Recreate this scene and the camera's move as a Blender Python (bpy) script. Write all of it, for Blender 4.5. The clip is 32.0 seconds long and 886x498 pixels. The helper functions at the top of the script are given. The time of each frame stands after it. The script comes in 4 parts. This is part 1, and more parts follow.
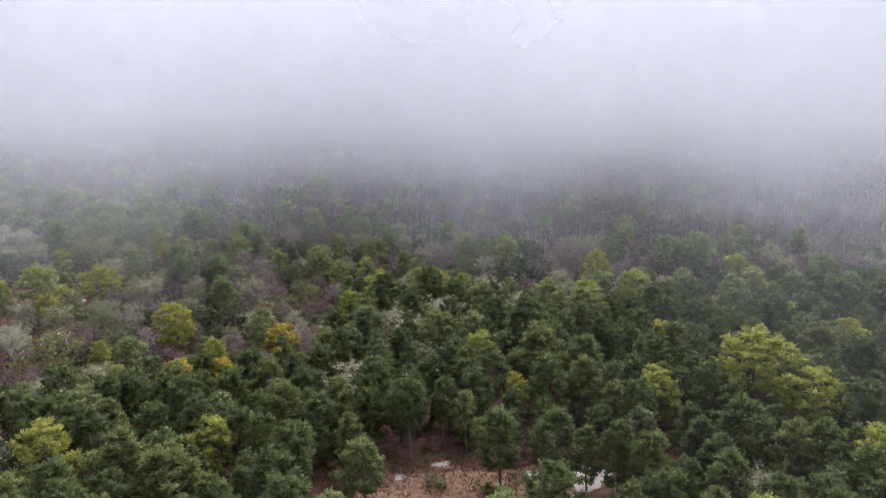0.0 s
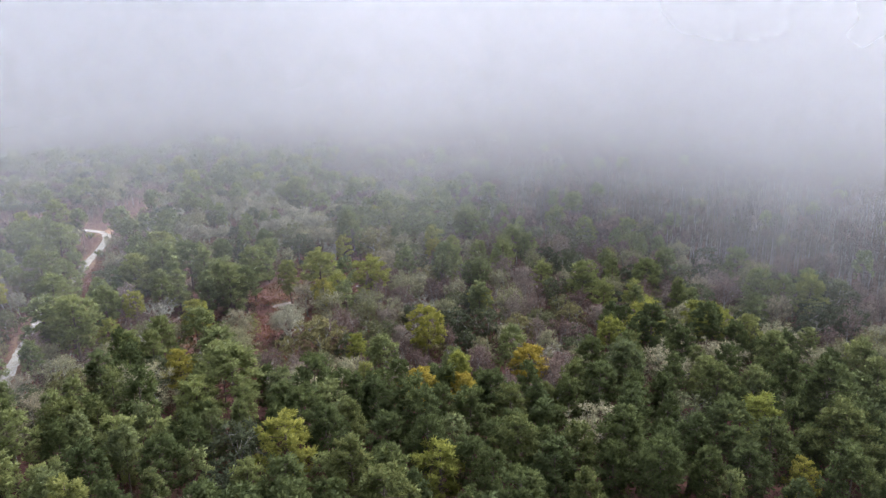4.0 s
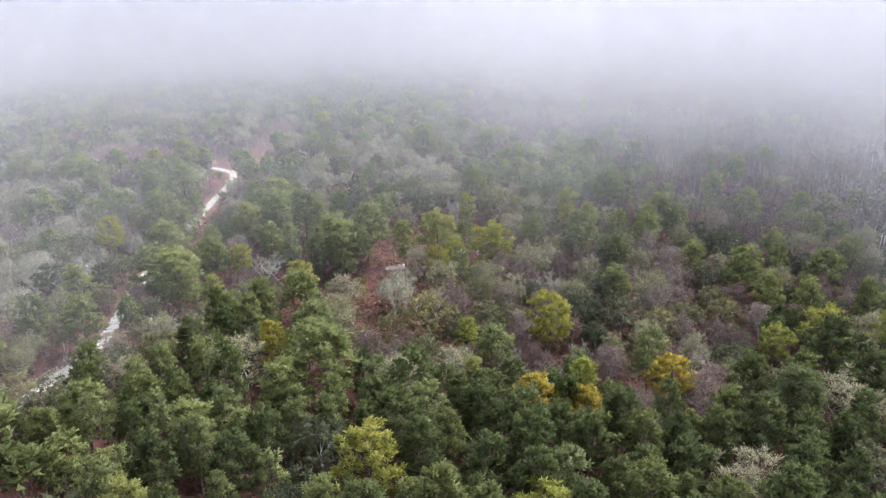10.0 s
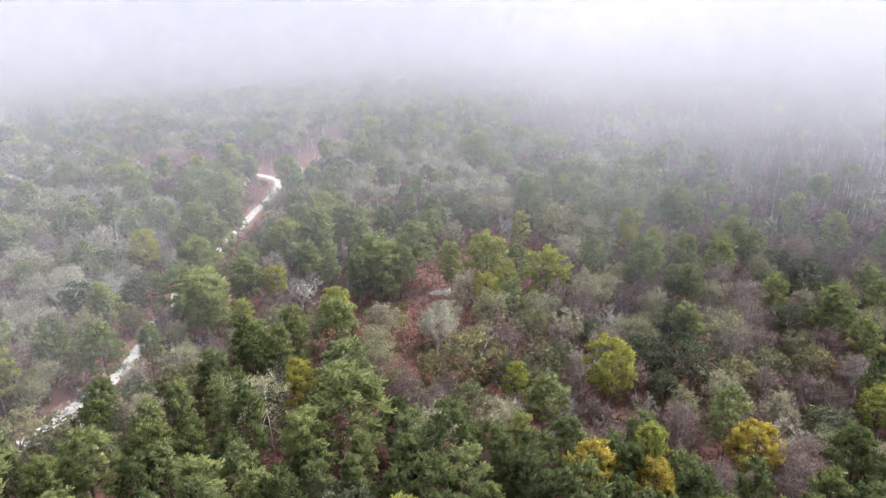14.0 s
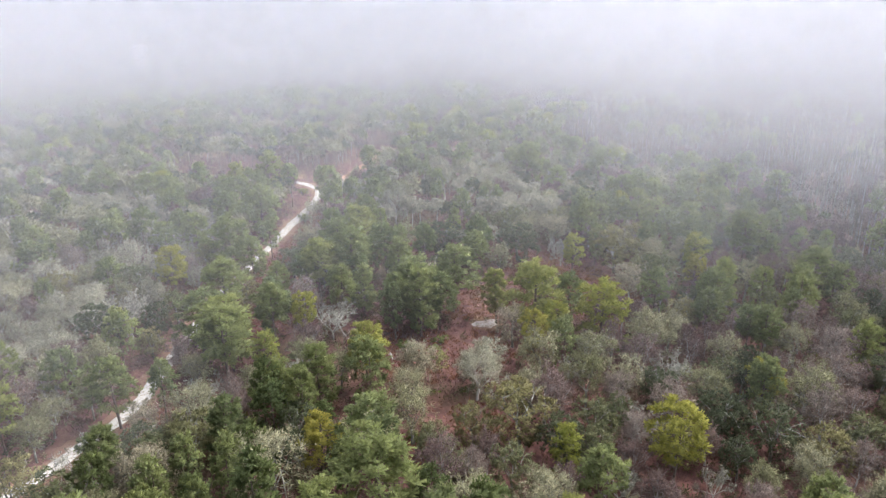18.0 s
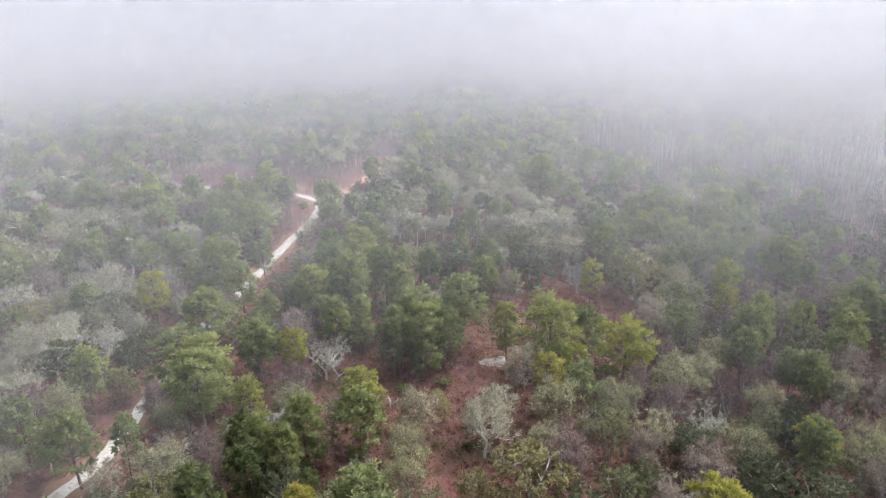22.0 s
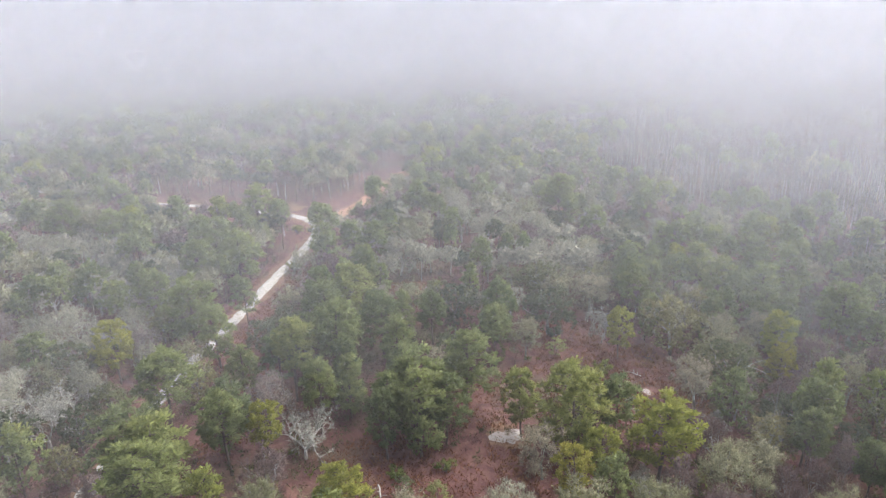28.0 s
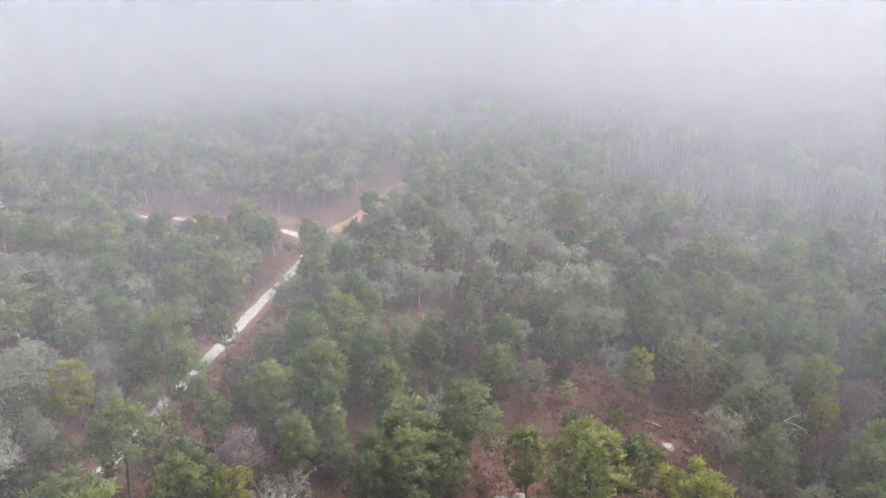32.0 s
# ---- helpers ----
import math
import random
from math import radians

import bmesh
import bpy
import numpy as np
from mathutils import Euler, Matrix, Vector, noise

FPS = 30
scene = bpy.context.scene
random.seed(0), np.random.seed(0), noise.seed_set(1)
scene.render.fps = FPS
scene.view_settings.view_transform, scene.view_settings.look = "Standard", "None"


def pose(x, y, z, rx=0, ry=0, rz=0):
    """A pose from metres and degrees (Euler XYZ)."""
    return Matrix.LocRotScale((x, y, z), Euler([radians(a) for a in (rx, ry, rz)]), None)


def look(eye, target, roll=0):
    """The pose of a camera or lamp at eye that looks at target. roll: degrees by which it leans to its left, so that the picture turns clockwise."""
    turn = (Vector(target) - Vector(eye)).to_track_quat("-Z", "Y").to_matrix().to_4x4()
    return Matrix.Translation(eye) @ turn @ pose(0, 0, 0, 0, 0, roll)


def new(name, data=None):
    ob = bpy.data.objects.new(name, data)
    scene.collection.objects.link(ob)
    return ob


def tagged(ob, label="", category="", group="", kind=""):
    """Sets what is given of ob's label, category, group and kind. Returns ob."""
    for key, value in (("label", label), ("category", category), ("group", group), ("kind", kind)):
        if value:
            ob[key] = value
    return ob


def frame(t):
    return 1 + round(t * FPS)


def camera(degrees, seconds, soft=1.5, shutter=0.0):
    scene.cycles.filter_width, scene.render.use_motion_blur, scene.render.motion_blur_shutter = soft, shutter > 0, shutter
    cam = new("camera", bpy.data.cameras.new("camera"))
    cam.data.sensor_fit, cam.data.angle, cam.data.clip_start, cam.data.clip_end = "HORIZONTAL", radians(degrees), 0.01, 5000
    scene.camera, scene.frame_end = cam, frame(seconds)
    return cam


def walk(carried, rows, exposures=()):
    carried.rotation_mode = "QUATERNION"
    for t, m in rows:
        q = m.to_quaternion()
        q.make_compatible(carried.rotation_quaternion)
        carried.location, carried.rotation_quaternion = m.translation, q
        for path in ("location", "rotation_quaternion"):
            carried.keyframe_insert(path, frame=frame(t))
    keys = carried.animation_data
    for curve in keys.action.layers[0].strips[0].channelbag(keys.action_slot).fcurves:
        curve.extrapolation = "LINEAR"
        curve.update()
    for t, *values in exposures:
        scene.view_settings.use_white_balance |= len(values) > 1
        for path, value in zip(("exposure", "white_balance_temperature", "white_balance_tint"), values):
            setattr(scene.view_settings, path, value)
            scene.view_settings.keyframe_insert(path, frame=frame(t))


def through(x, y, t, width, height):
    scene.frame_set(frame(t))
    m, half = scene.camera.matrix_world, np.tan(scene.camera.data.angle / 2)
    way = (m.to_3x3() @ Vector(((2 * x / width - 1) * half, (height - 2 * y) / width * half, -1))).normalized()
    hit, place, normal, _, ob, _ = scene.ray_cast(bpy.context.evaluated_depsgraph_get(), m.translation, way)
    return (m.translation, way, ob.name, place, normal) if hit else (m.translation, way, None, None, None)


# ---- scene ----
cam = camera(63.8, 32.0, soft=1.15)
METRES, EYE, TILT, LEAN, TURN = 125.0, 69.5, 0.0, 0.0, 0.0
ROWS = [
    (0.0, 0.0, 0.0, 0.0, -0.33, -16.16, 1.14),
    (0.5, 0.0018, 0.0148, -0.0005, 1.55, -16.12, 1.13),
    (1.0, 0.0016, 0.0293, 0.001, 3.86, -16.15, 1.08),
    (1.5, 0.003, 0.0442, 0.0004, 7.2, -16.07, 1.11),
    (2.0, 0.0045, 0.0594, -0.0004, 10.61, -15.99, 1.11),
    (2.5, 0.0048, 0.0738, 0.0003, 13.73, -15.95, 1.11),
    (3.0, 0.0046, 0.0886, 0.0006, 16.76, -15.91, 1.12),
    (3.5, 0.0012, 0.1034, 0.0005, 19.67, -15.86, 0.97),
    (4.0, -0.0, 0.1179, 0.0012, 22.55, -15.84, 0.96),
    (4.5, -0.0023, 0.1327, 0.0012, 25.33, -15.78, 0.96),
    (6.5, -0.0232, 0.193, 0.0035, 27.74, -15.92, 0.72),
    (7.0, -0.0284, 0.2072, 0.0039, 28.81, -15.91, 0.73),
    (7.5, -0.0339, 0.2213, 0.0039, 29.72, -15.89, 0.72),
    (8.0, -0.0403, 0.2357, 0.0041, 30.28, -15.88, 0.69),
    (8.5, -0.0473, 0.249, 0.0045, 30.7, -15.89, 0.67),
    (9.0, -0.0539, 0.2612, 0.0024, 31.22, -18.04, 0.63),
    (9.5, -0.0601, 0.2747, 0.0023, 31.7, -20.59, 0.63),
    (10.0, -0.0682, 0.2868, 0.0009, 33.9, -20.44, 0.58),
    (10.5, -0.075, 0.3001, 0.0012, 36.79, -20.38, 0.59),
    (11.0, -0.0817, 0.3139, 0.0011, 37.68, -20.34, 0.63),
    (11.5, -0.0898, 0.327, 0.0015, 37.75, -20.36, 0.62),
    (12.0, -0.0981, 0.3403, 0.0018, 37.82, -20.37, 0.63),
    (12.5, -0.1067, 0.3533, 0.002, 38.06, -20.37, 0.63),
    (13.0, -0.1152, 0.3663, 0.0023, 38.19, -20.37, 0.64),
    (13.5, -0.1239, 0.3793, 0.0025, 38.31, -20.35, 0.66),
    (14.0, -0.1328, 0.3922, 0.003, 38.42, -20.35, 0.68),
    (14.5, -0.1419, 0.4046, 0.0033, 39.36, -20.33, 0.68),
    (16.5, -0.1799, 0.4578, 0.0072, 42.22, -20.43, 0.68),
    (17.0, -0.1891, 0.4709, 0.0076, 42.33, -20.43, 0.71),
    (17.5, -0.1988, 0.4833, 0.008, 42.43, -20.42, 0.71),
    (18.0, -0.2082, 0.4962, 0.0083, 42.56, -20.41, 0.71),
    (18.5, -0.218, 0.5083, 0.0085, 42.66, -20.38, 0.67),
    (19.0, -0.2277, 0.521, 0.0088, 42.78, -20.38, 0.67),
    (19.5, -0.2376, 0.5333, 0.0091, 42.88, -20.36, 0.64),
    (20.0, -0.2476, 0.5453, 0.0097, 42.99, -20.37, 0.63),
    (20.5, -0.2578, 0.5576, 0.0102, 43.1, -20.36, 0.64),
    (21.0, -0.2675, 0.57, 0.0105, 43.23, -20.35, 0.66),
    (21.5, -0.2773, 0.5825, 0.0112, 43.36, -20.36, 0.68),
    (22.0, -0.2874, 0.595, 0.0115, 43.47, -20.35, 0.69),
    (22.5, -0.2974, 0.6075, 0.0121, 43.59, -20.36, 0.71),
    (23.0, -0.3074, 0.6199, 0.0127, 43.71, -20.36, 0.72),
    (23.5, -0.3175, 0.6322, 0.0131, 43.83, -20.36, 0.73),
    (24.0, -0.3274, 0.6448, 0.0136, 43.94, -20.36, 0.75),
    (24.5, -0.3375, 0.6572, 0.0139, 44.04, -20.35, 0.76),
    (25.0, -0.3473, 0.6697, 0.0143, 44.15, -20.34, 0.77),
    (25.5, -0.3573, 0.682, 0.0148, 44.24, -20.34, 0.75),
    (27.5, -0.3987, 0.7306, 0.0175, 44.57, -20.36, 0.73),
    (28.0, -0.4084, 0.7432, 0.0177, 44.67, -20.35, 0.72),
    (28.5, -0.4183, 0.7556, 0.0186, 44.74, -20.36, 0.72),
    (29.0, -0.4283, 0.7678, 0.0187, 44.83, -20.34, 0.69),
    (29.5, -0.438, 0.7804, 0.0189, 44.94, -20.34, 0.69),
    (30.0, -0.4482, 0.7924, 0.0194, 45.01, -20.34, 0.64),
    (30.5, -0.4583, 0.8047, 0.0198, 45.08, -20.34, 0.61),
    (31.0, -0.4683, 0.8171, 0.02, 45.14, -20.34, 0.6),
    (31.5, -0.4785, 0.8296, 0.0202, 45.21, -20.35, 0.58),
    (32.0, -0.4886, 0.842, 0.0206, 45.28, -20.36, 0.56),
]
EXPO = [(0.0, 1.5, 6450, 12), (7.5, 1.45, 6450, 12), (8.6, 1.4, 6450, 13), (9.4, 1.6, 6500, 13), (10.1, 1.86, 6500, 13), (11.0, 1.96, 6550, 13), (14.0, 1.97, 6600, 13), (18.0, 1.83, 6680, 11), (24.0, 1.78, 6730, 11), (29.0, 1.7, 6730, 11), (32.0, 1.64, 6730, 11)]
walk(cam, [(t, pose(0, 0, EYE, TILT, LEAN, TURN) @ pose(METRES * x, METRES * y, METRES * z, 90 + pitch, roll, yaw)) for t, x, y, z, yaw, pitch, roll in ROWS], EXPO)

# ---- light: flat overcast daylight through low cloud ----
world = bpy.data.worlds.new("overcast_sky")
scene.world = world
world.use_nodes = True
wn, wl = world.node_tree.nodes, world.node_tree.links
sky = wn.new("ShaderNodeTexSky")
sky.sky_type, sky.sun_disc = "NISHITA", False
sky.sun_elevation, sky.sun_rotation = radians(48), radians(20)
sky.air_density, sky.dust_density, sky.ozone_density = 1.0, 1.0, 1.0
grey = wn.new("ShaderNodeHueSaturation")
grey.inputs["Saturation"].default_value = 0.5
wl.new(sky.outputs["Color"], grey.inputs["Color"])
wl.new(grey.outputs["Color"], wn["Background"].inputs["Color"])
wn["Background"].inputs["Strength"].default_value = 0.135

sun_data = bpy.data.lights.new("sun", "SUN")
sun_data.energy, sun_data.angle, sun_data.color = 1.9, radians(60), (1.0, 1.0, 1.0)
sun = new("sun", sun_data)
sun.matrix_world = look((60, 160, 260), (0, 0, 0))
scene.cycles.transparent_max_bounces = 48


# ---- materials ----
def mat(name, rough=0.9):
    m = bpy.data.materials.new(name)
    m.use_nodes = True
    b = m.node_tree.nodes["Principled BSDF"]
    b.inputs["Roughness"].default_value = rough
    b.inputs["Specular IOR Level"].default_value = 0.25
    return m, m.node_tree.nodes, m.node_tree.links, b


def ramp(nodes, links, fac, stops):
    r = nodes.new("ShaderNodeValToRGB")
    e = r.color_ramp.elements
    while len(e) < len(stops):
        e.new(0.5)
    for el, (p, c) in zip(e, stops):
        el.position, el.color = p, (*c, 1)
    links.new(fac, r.inputs["Fac"])
    return r.outputs["Color"]


def mix(nodes, links, fac, a, b, mode="MIX"):
    n = nodes.new("ShaderNodeMix")
    n.data_type, n.blend_type = "RGBA", mode
    for sock, v in ((n.inputs["Factor"], fac), (n.inputs[6], a), (n.inputs[7], b)):
        if isinstance(v, bpy.types.NodeSocket):
            links.new(v, sock)
        elif isinstance(v, tuple):
            sock.default_value = (*v, 1)
        else:
            sock.default_value = v
    return n.outputs[2]


def math_node(nodes, links, op, a, b=0.0, clamp=False):
    n = nodes.new("ShaderNodeMath")
    n.operation, n.use_clamp = op, clamp
    for sock, v in zip(n.inputs, (a, b)):
        if isinstance(v, bpy.types.NodeSocket):
            links.new(v, sock)
        else:
            sock.default_value = v
    return n.outputs[0]


def noise_tex(nodes, links, scale, detail=4.0, rough=0.55, coords=None):
    if coords is None:
        coords = nodes.new("ShaderNodeNewGeometry").outputs["Position"]
    n = nodes.new("ShaderNodeTexNoise")
    n.inputs["Scale"].default_value, n.inputs["Detail"].default_value = scale, detail
    n.inputs["Roughness"].default_value = rough
    links.new(coords, n.inputs["Vector"])
    return n.outputs["Fac"]


def leaf_material(name, tree_stops, leaf_dark, leaf_light, through=0.42, by_island=False):
    """Foliage: hue from tree to tree, tone from leaf to leaf."""
    m, n, l, b = mat(name, 0.75)
    geo = n.new("ShaderNodeNewGeometry")
    info = n.new("ShaderNodeObjectInfo")
    tree = info.outputs["Random"]
    if by_island:
        tree = noise_tex(n, l, 0.11, 2.0)
        tree = math_node(n, l, "MULTIPLY_ADD", tree, 2.2)
        n[-1].inputs[2].default_value = -0.75
    base = ramp(n, l, tree, tree_stops)
    leaf = ramp(n, l, geo.outputs["Random Per Island"], [(0.0, leaf_dark), (1.0, leaf_light)])
    c = mix(n, l, 1.0, base, leaf, "MULTIPLY")
    patchy = ramp(n, l, noise_tex(n, l, 0.75, 3.0, 0.6), [(0.3, (0.68, 0.70, 0.72)), (0.7, (1.28, 1.25, 1.18))])
    c = mix(n, l, 1.0, c, patchy, "MULTIPLY")
    sprigs = ramp(n, l, noise_tex(n, l, 4.2, 4.0, 0.7), [(0.36, (0.74, 0.75, 0.77)), (0.62, (1.28, 1.26, 1.2))])
    c = mix(n, l, 1.0, c, sprigs, "MULTIPLY")
    l.new(c, b.inputs["Base Color"])
    bump = n.new("ShaderNodeBump")
    bump.inputs["Strength"].default_value, bump.inputs["Distance"].default_value = 0.8, 0.35
    l.new(noise_tex(n, l, 3.2, 3.0, 0.7), bump.inputs["Height"])
    l.new(bump.outputs[0], b.inputs["Normal"])
    t = n.new("ShaderNodeBsdfTranslucent")
    l.new(c, t.inputs["Color"])
    mx = n.new("ShaderNodeMixShader")
    mx.inputs[0].default_value = through
    l.new(b.outputs[0], mx.inputs[1])
    l.new(t.outputs[0], mx.inputs[2])
    l.new(mx.outputs[0], n["Material Output"].inputs["Surface"])
    return m


def bark_material(name, dark, light, patch=None):
    m, n, l, b = mat(name, 0.95)
    c = ramp(n, l, noise_tex(n, l, 3.5, 5.0, 0.65), [(0.3, dark), (0.7, light)])
    if patch:
        c = mix(n, l, ramp(n, l, noise_tex(n, l, 0.9, 4.0), [(0.48, (0, 0, 0)), (0.62, (1, 1, 1))]), c, patch)
    l.new(c, b.inputs["Base Color"])
    bump = n.new("ShaderNodeBump")
    bump.inputs["Strength"].default_value = 0.5
    l.new(noise_tex(n, l, 9.0, 4.0), bump.inputs["Height"])
    l.new(bump.outputs[0], b.inputs["Normal"])
    return m


D, Lt = (0.86, 0.86, 0.86), (1.12, 1.12, 1.10)
PINE_STOPS = [(0.0, (0.170, 0.205, 0.100)), (0.35, (0.228, 0.265, 0.116)), (0.75, (0.282, 0.318, 0.126)), (1.0, (0.350, 0.368, 0.132))]
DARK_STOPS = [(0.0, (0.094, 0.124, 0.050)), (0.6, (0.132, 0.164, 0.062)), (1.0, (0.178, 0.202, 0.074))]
OAK_STOPS = [(0.0, (0.072, 0.090, 0.056)), (0.4, (0.122, 0.140, 0.080)), (0.75, (0.195, 0.205, 0.112)), (1.0, (0.275, 0.250, 0.120))]
TWIG_STOPS = [(0.0, (0.235, 0.240, 0.135)), (0.35, (0.300, 0.295, 0.178)), (0.8, (0.385, 0.370, 0.250)), (1.0, (0.36, 0.315, 0.240))]
SWAMP_STOPS = [(0.0, (0.10, 0.085, 0.075)), (0.5, (0.145, 0.125, 0.112)), (1.0, (0.12, 0.095, 0.088))]
M_PINE = leaf_material("pine_needles", PINE_STOPS, D, Lt, 0.55)
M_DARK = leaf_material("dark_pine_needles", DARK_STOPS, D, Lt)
M_YELLOW = leaf_material("yellowing_needles", [(0.0, (0.275, 0.315, 0.082)), (0.6, (0.340, 0.350, 0.090)), (1.0, (0.40, 0.355, 0.085))], D, Lt, 0.52)
M_GOLD = leaf_material("golden_needles", [(0.0, (0.40, 0.34, 0.07)), (1.0, (0.50, 0.39, 0.075))], D, Lt)
M_OAK = leaf_material("oak_leaves", OAK_STOPS, D, Lt)
M_TWIG = leaf_material("lichen_twigs", TWIG_STOPS, (0.8, 0.8, 0.8), (1.15, 1.15, 1.15), 0.3)
M_MAUVE = leaf_material("mauve_twigs", [(0.0, (0.165, 0.115, 0.112)), (0.5, (0.235, 0.170, 0.160)), (1.0, (0.30, 0.25, 0.225))], (0.8, 0.8, 0.8), (1.15, 1.15, 1.15), 0.3)
M_LICHEN = leaf_material("lichened_twigs", [(0.0, (0.30, 0.30, 0.22)), (1.0, (0.43, 0.42, 0.33))], (0.8, 0.8, 0.8), (1.15, 1.15, 1.15), 0.35)
M_PALE = leaf_material("pale_twigs", [(0.0, (0.34, 0.335, 0.29)), (1.0, (0.46, 0.45, 0.40))], (0.6, 0.6, 0.6), (1.2, 1.2, 1.2), 0.2)
M_SWAMP = leaf_material("swamp_twigs", SWAMP_STOPS, (0.8, 0.8, 0.8), (1.15, 1.15, 1.15), 0.3)
M_PINE_FAR = leaf_material("far_pine_needles", PINE_STOPS, D, Lt, by_island=True)
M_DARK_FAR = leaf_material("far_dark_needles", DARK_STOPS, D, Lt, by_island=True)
M_MAUVE_FAR = leaf_material("far_mauve_twigs", [(0.0, (0.165, 0.115, 0.112)), (0.5, (0.235, 0.170, 0.160)), (1.0, (0.30, 0.25, 0.225))], (0.8, 0.8, 0.8), (1.15, 1.15, 1.15), 0.3, by_island=True)
M_OAK_FAR = leaf_material("far_oak_leaves", OAK_STOPS, D, Lt, by_island=True)
M_TWIG_FAR = leaf_material("far_twigs", TWIG_STOPS, (0.8, 0.8, 0.8), (1.15, 1.15, 1.15), 0.3, by_island=True)
M_SWAMP_FAR = leaf_material("far_swamp_twigs", SWAMP_STOPS, (0.8, 0.8, 0.8), (1.15, 1.15, 1.15), 0.3, by_island=True)
M_BRUSH = leaf_material("brush_leaves", [(0.0, (0.07, 0.09, 0.045)), (0.4, (0.12, 0.115, 0.065)), (0.7, (0.19, 0.11, 0.08)), (1.0, (0.25, 0.22, 0.17))], D, Lt, by_island=True)
M_BRUSHWOOD = leaf_material("bare_brushwood", [(0.0, (0.15, 0.085, 0.085)), (0.5, (0.21, 0.12, 0.12)), (0.8, (0.25, 0.14, 0.09)), (1.0, (0.30, 0.25, 0.22))], D, Lt, by_island=True)
M_PALM = leaf_material("palmetto_fronds", [(0.0, (0.10, 0.13, 0.03)), (1.0, (0.19, 0.20, 0.05))], D, Lt, by_island=True)
M_PALM_THING = leaf_material("shrub_leaves", [(0.0, (0.13, 0.16, 0.045)), (1.0, (0.22, 0.225, 0.06))], D, Lt)
M_GRASS = leaf_material("dry_grass", [(0.0, (0.20, 0.085, 0.055)), (0.5, (0.26, 0.13, 0.075)), (1.0, (0.30, 0.20, 0.10))], D, Lt, by_island=True)
B_PINE = bark_material("pine_bark", (0.10, 0.075, 0.06), (0.26, 0.21, 0.18))
B_GREY = bark_material("grey_bark", (0.13, 0.12, 0.10), (0.28, 0.27, 0.23), (0.42, 0.42, 0.37))
B_PALE = bark_material("bleached_wood", (0.38, 0.36, 0.32), (0.60, 0.58, 0.53))
B_SWAMP = bark_material("cypress_bark", (0.33, 0.31, 0.30), (0.58, 0.555, 0.54))


def ground_material():
    m, n, l, b = mat("forest_floor", 1.0)
    big = noise_tex(n, l, 0.035, 4.0)
    mid = noise_tex(n, l, 0.35, 5.0, 0.6)
    fine = noise_tex(n, l, 4.0, 4.0, 0.7)
    straw = ramp(n, l, mid, [(0.3, (0.070, 0.034, 0.032)), (0.5, (0.132, 0.062, 0.055)), (0.7, (0.19, 0.10, 0.078))])
    green = ramp(n, l, fine, [(0.3, (0.06, 0.055, 0.03)), (0.7, (0.12, 0.105, 0.055))])
    c = mix(n, l, ramp(n, l, big, [(0.5, (0, 0, 0)), (0.68, (1, 1, 1))]), straw, green)
    specks = ramp(n, l, noise_tex(n, l, 0.8, 6.0, 0.75), [(0.66, (0, 0, 0)), (0.74, (1, 1, 1))])
    c = mix(n, l, specks, c, (0.36, 0.29, 0.24))
    c = mix(n, l, 0.6, c, ramp(n, l, fine, [(0.2, (0.5, 0.5, 0.5)), (0.8, (1.4, 1.4, 1.4))]), "MULTIPLY")
    l.new(c, b.inputs["Base Color"])
    bump = n.new("ShaderNodeBump")
    bump.inputs["Distance"].default_value = 0.4
    l.new(mid, bump.inputs["Height"])
    l.new(bump.outputs[0], b.inputs["Normal"])
    return m


def sand_material(name, dry, damp, litter, strewn=0.56):
    m, n, l, b = mat(name, 1.0)
    c = ramp(n, l, noise_tex(n, l, 0.5, 5.0, 0.65), [(0.3, damp), (0.6, dry)])
    c = mix(n, l, ramp(n, l, noise_tex(n, l, 1.3, 6.0, 0.7), [(strewn, (0, 0, 0)), (strewn + 0.1, (1, 1, 1))]), c, litter)
    l.new(c, b.inputs["Base Color"])
    return m


M_GROUND = ground_material()
M_SAND = sand_material("white_sand", (0.47, 0.42, 0.39), (0.34, 0.28, 0.25), (0.22, 0.14, 0.11), 0.55)
M_TRACK = sand_material("track_sand", (0.53, 0.51, 0.47), (0.41, 0.38, 0.34), (0.30, 0.25, 0.19), 0.52)
M_VERGE = sand_material("dry_verge", (0.20, 0.125, 0.085), (0.165, 0.09, 0.066), (0.125, 0.06, 0.048))
M_TAN = sand_material("tan_grass", (0.235, 0.145, 0.095), (0.175, 0.10, 0.070), (0.13, 0.07, 0.05), 0.5)
M_ORANGE = sand_material("orange_track", (0.42, 0.25, 0.16), (0.34, 0.18, 0.12), (0.22, 0.11, 0.07))


def map_range(nodes, links, value, lo, hi, to_lo, to_hi):
    n = nodes.new("ShaderNodeMapRange")
    for key, v in (("From Min", lo), ("From Max", hi), ("To Min", to_lo), ("To Max", to_hi)):
        n.inputs[key].default_value = v
    links.new(value, n.inputs["Value"])
    return n.outputs[0]


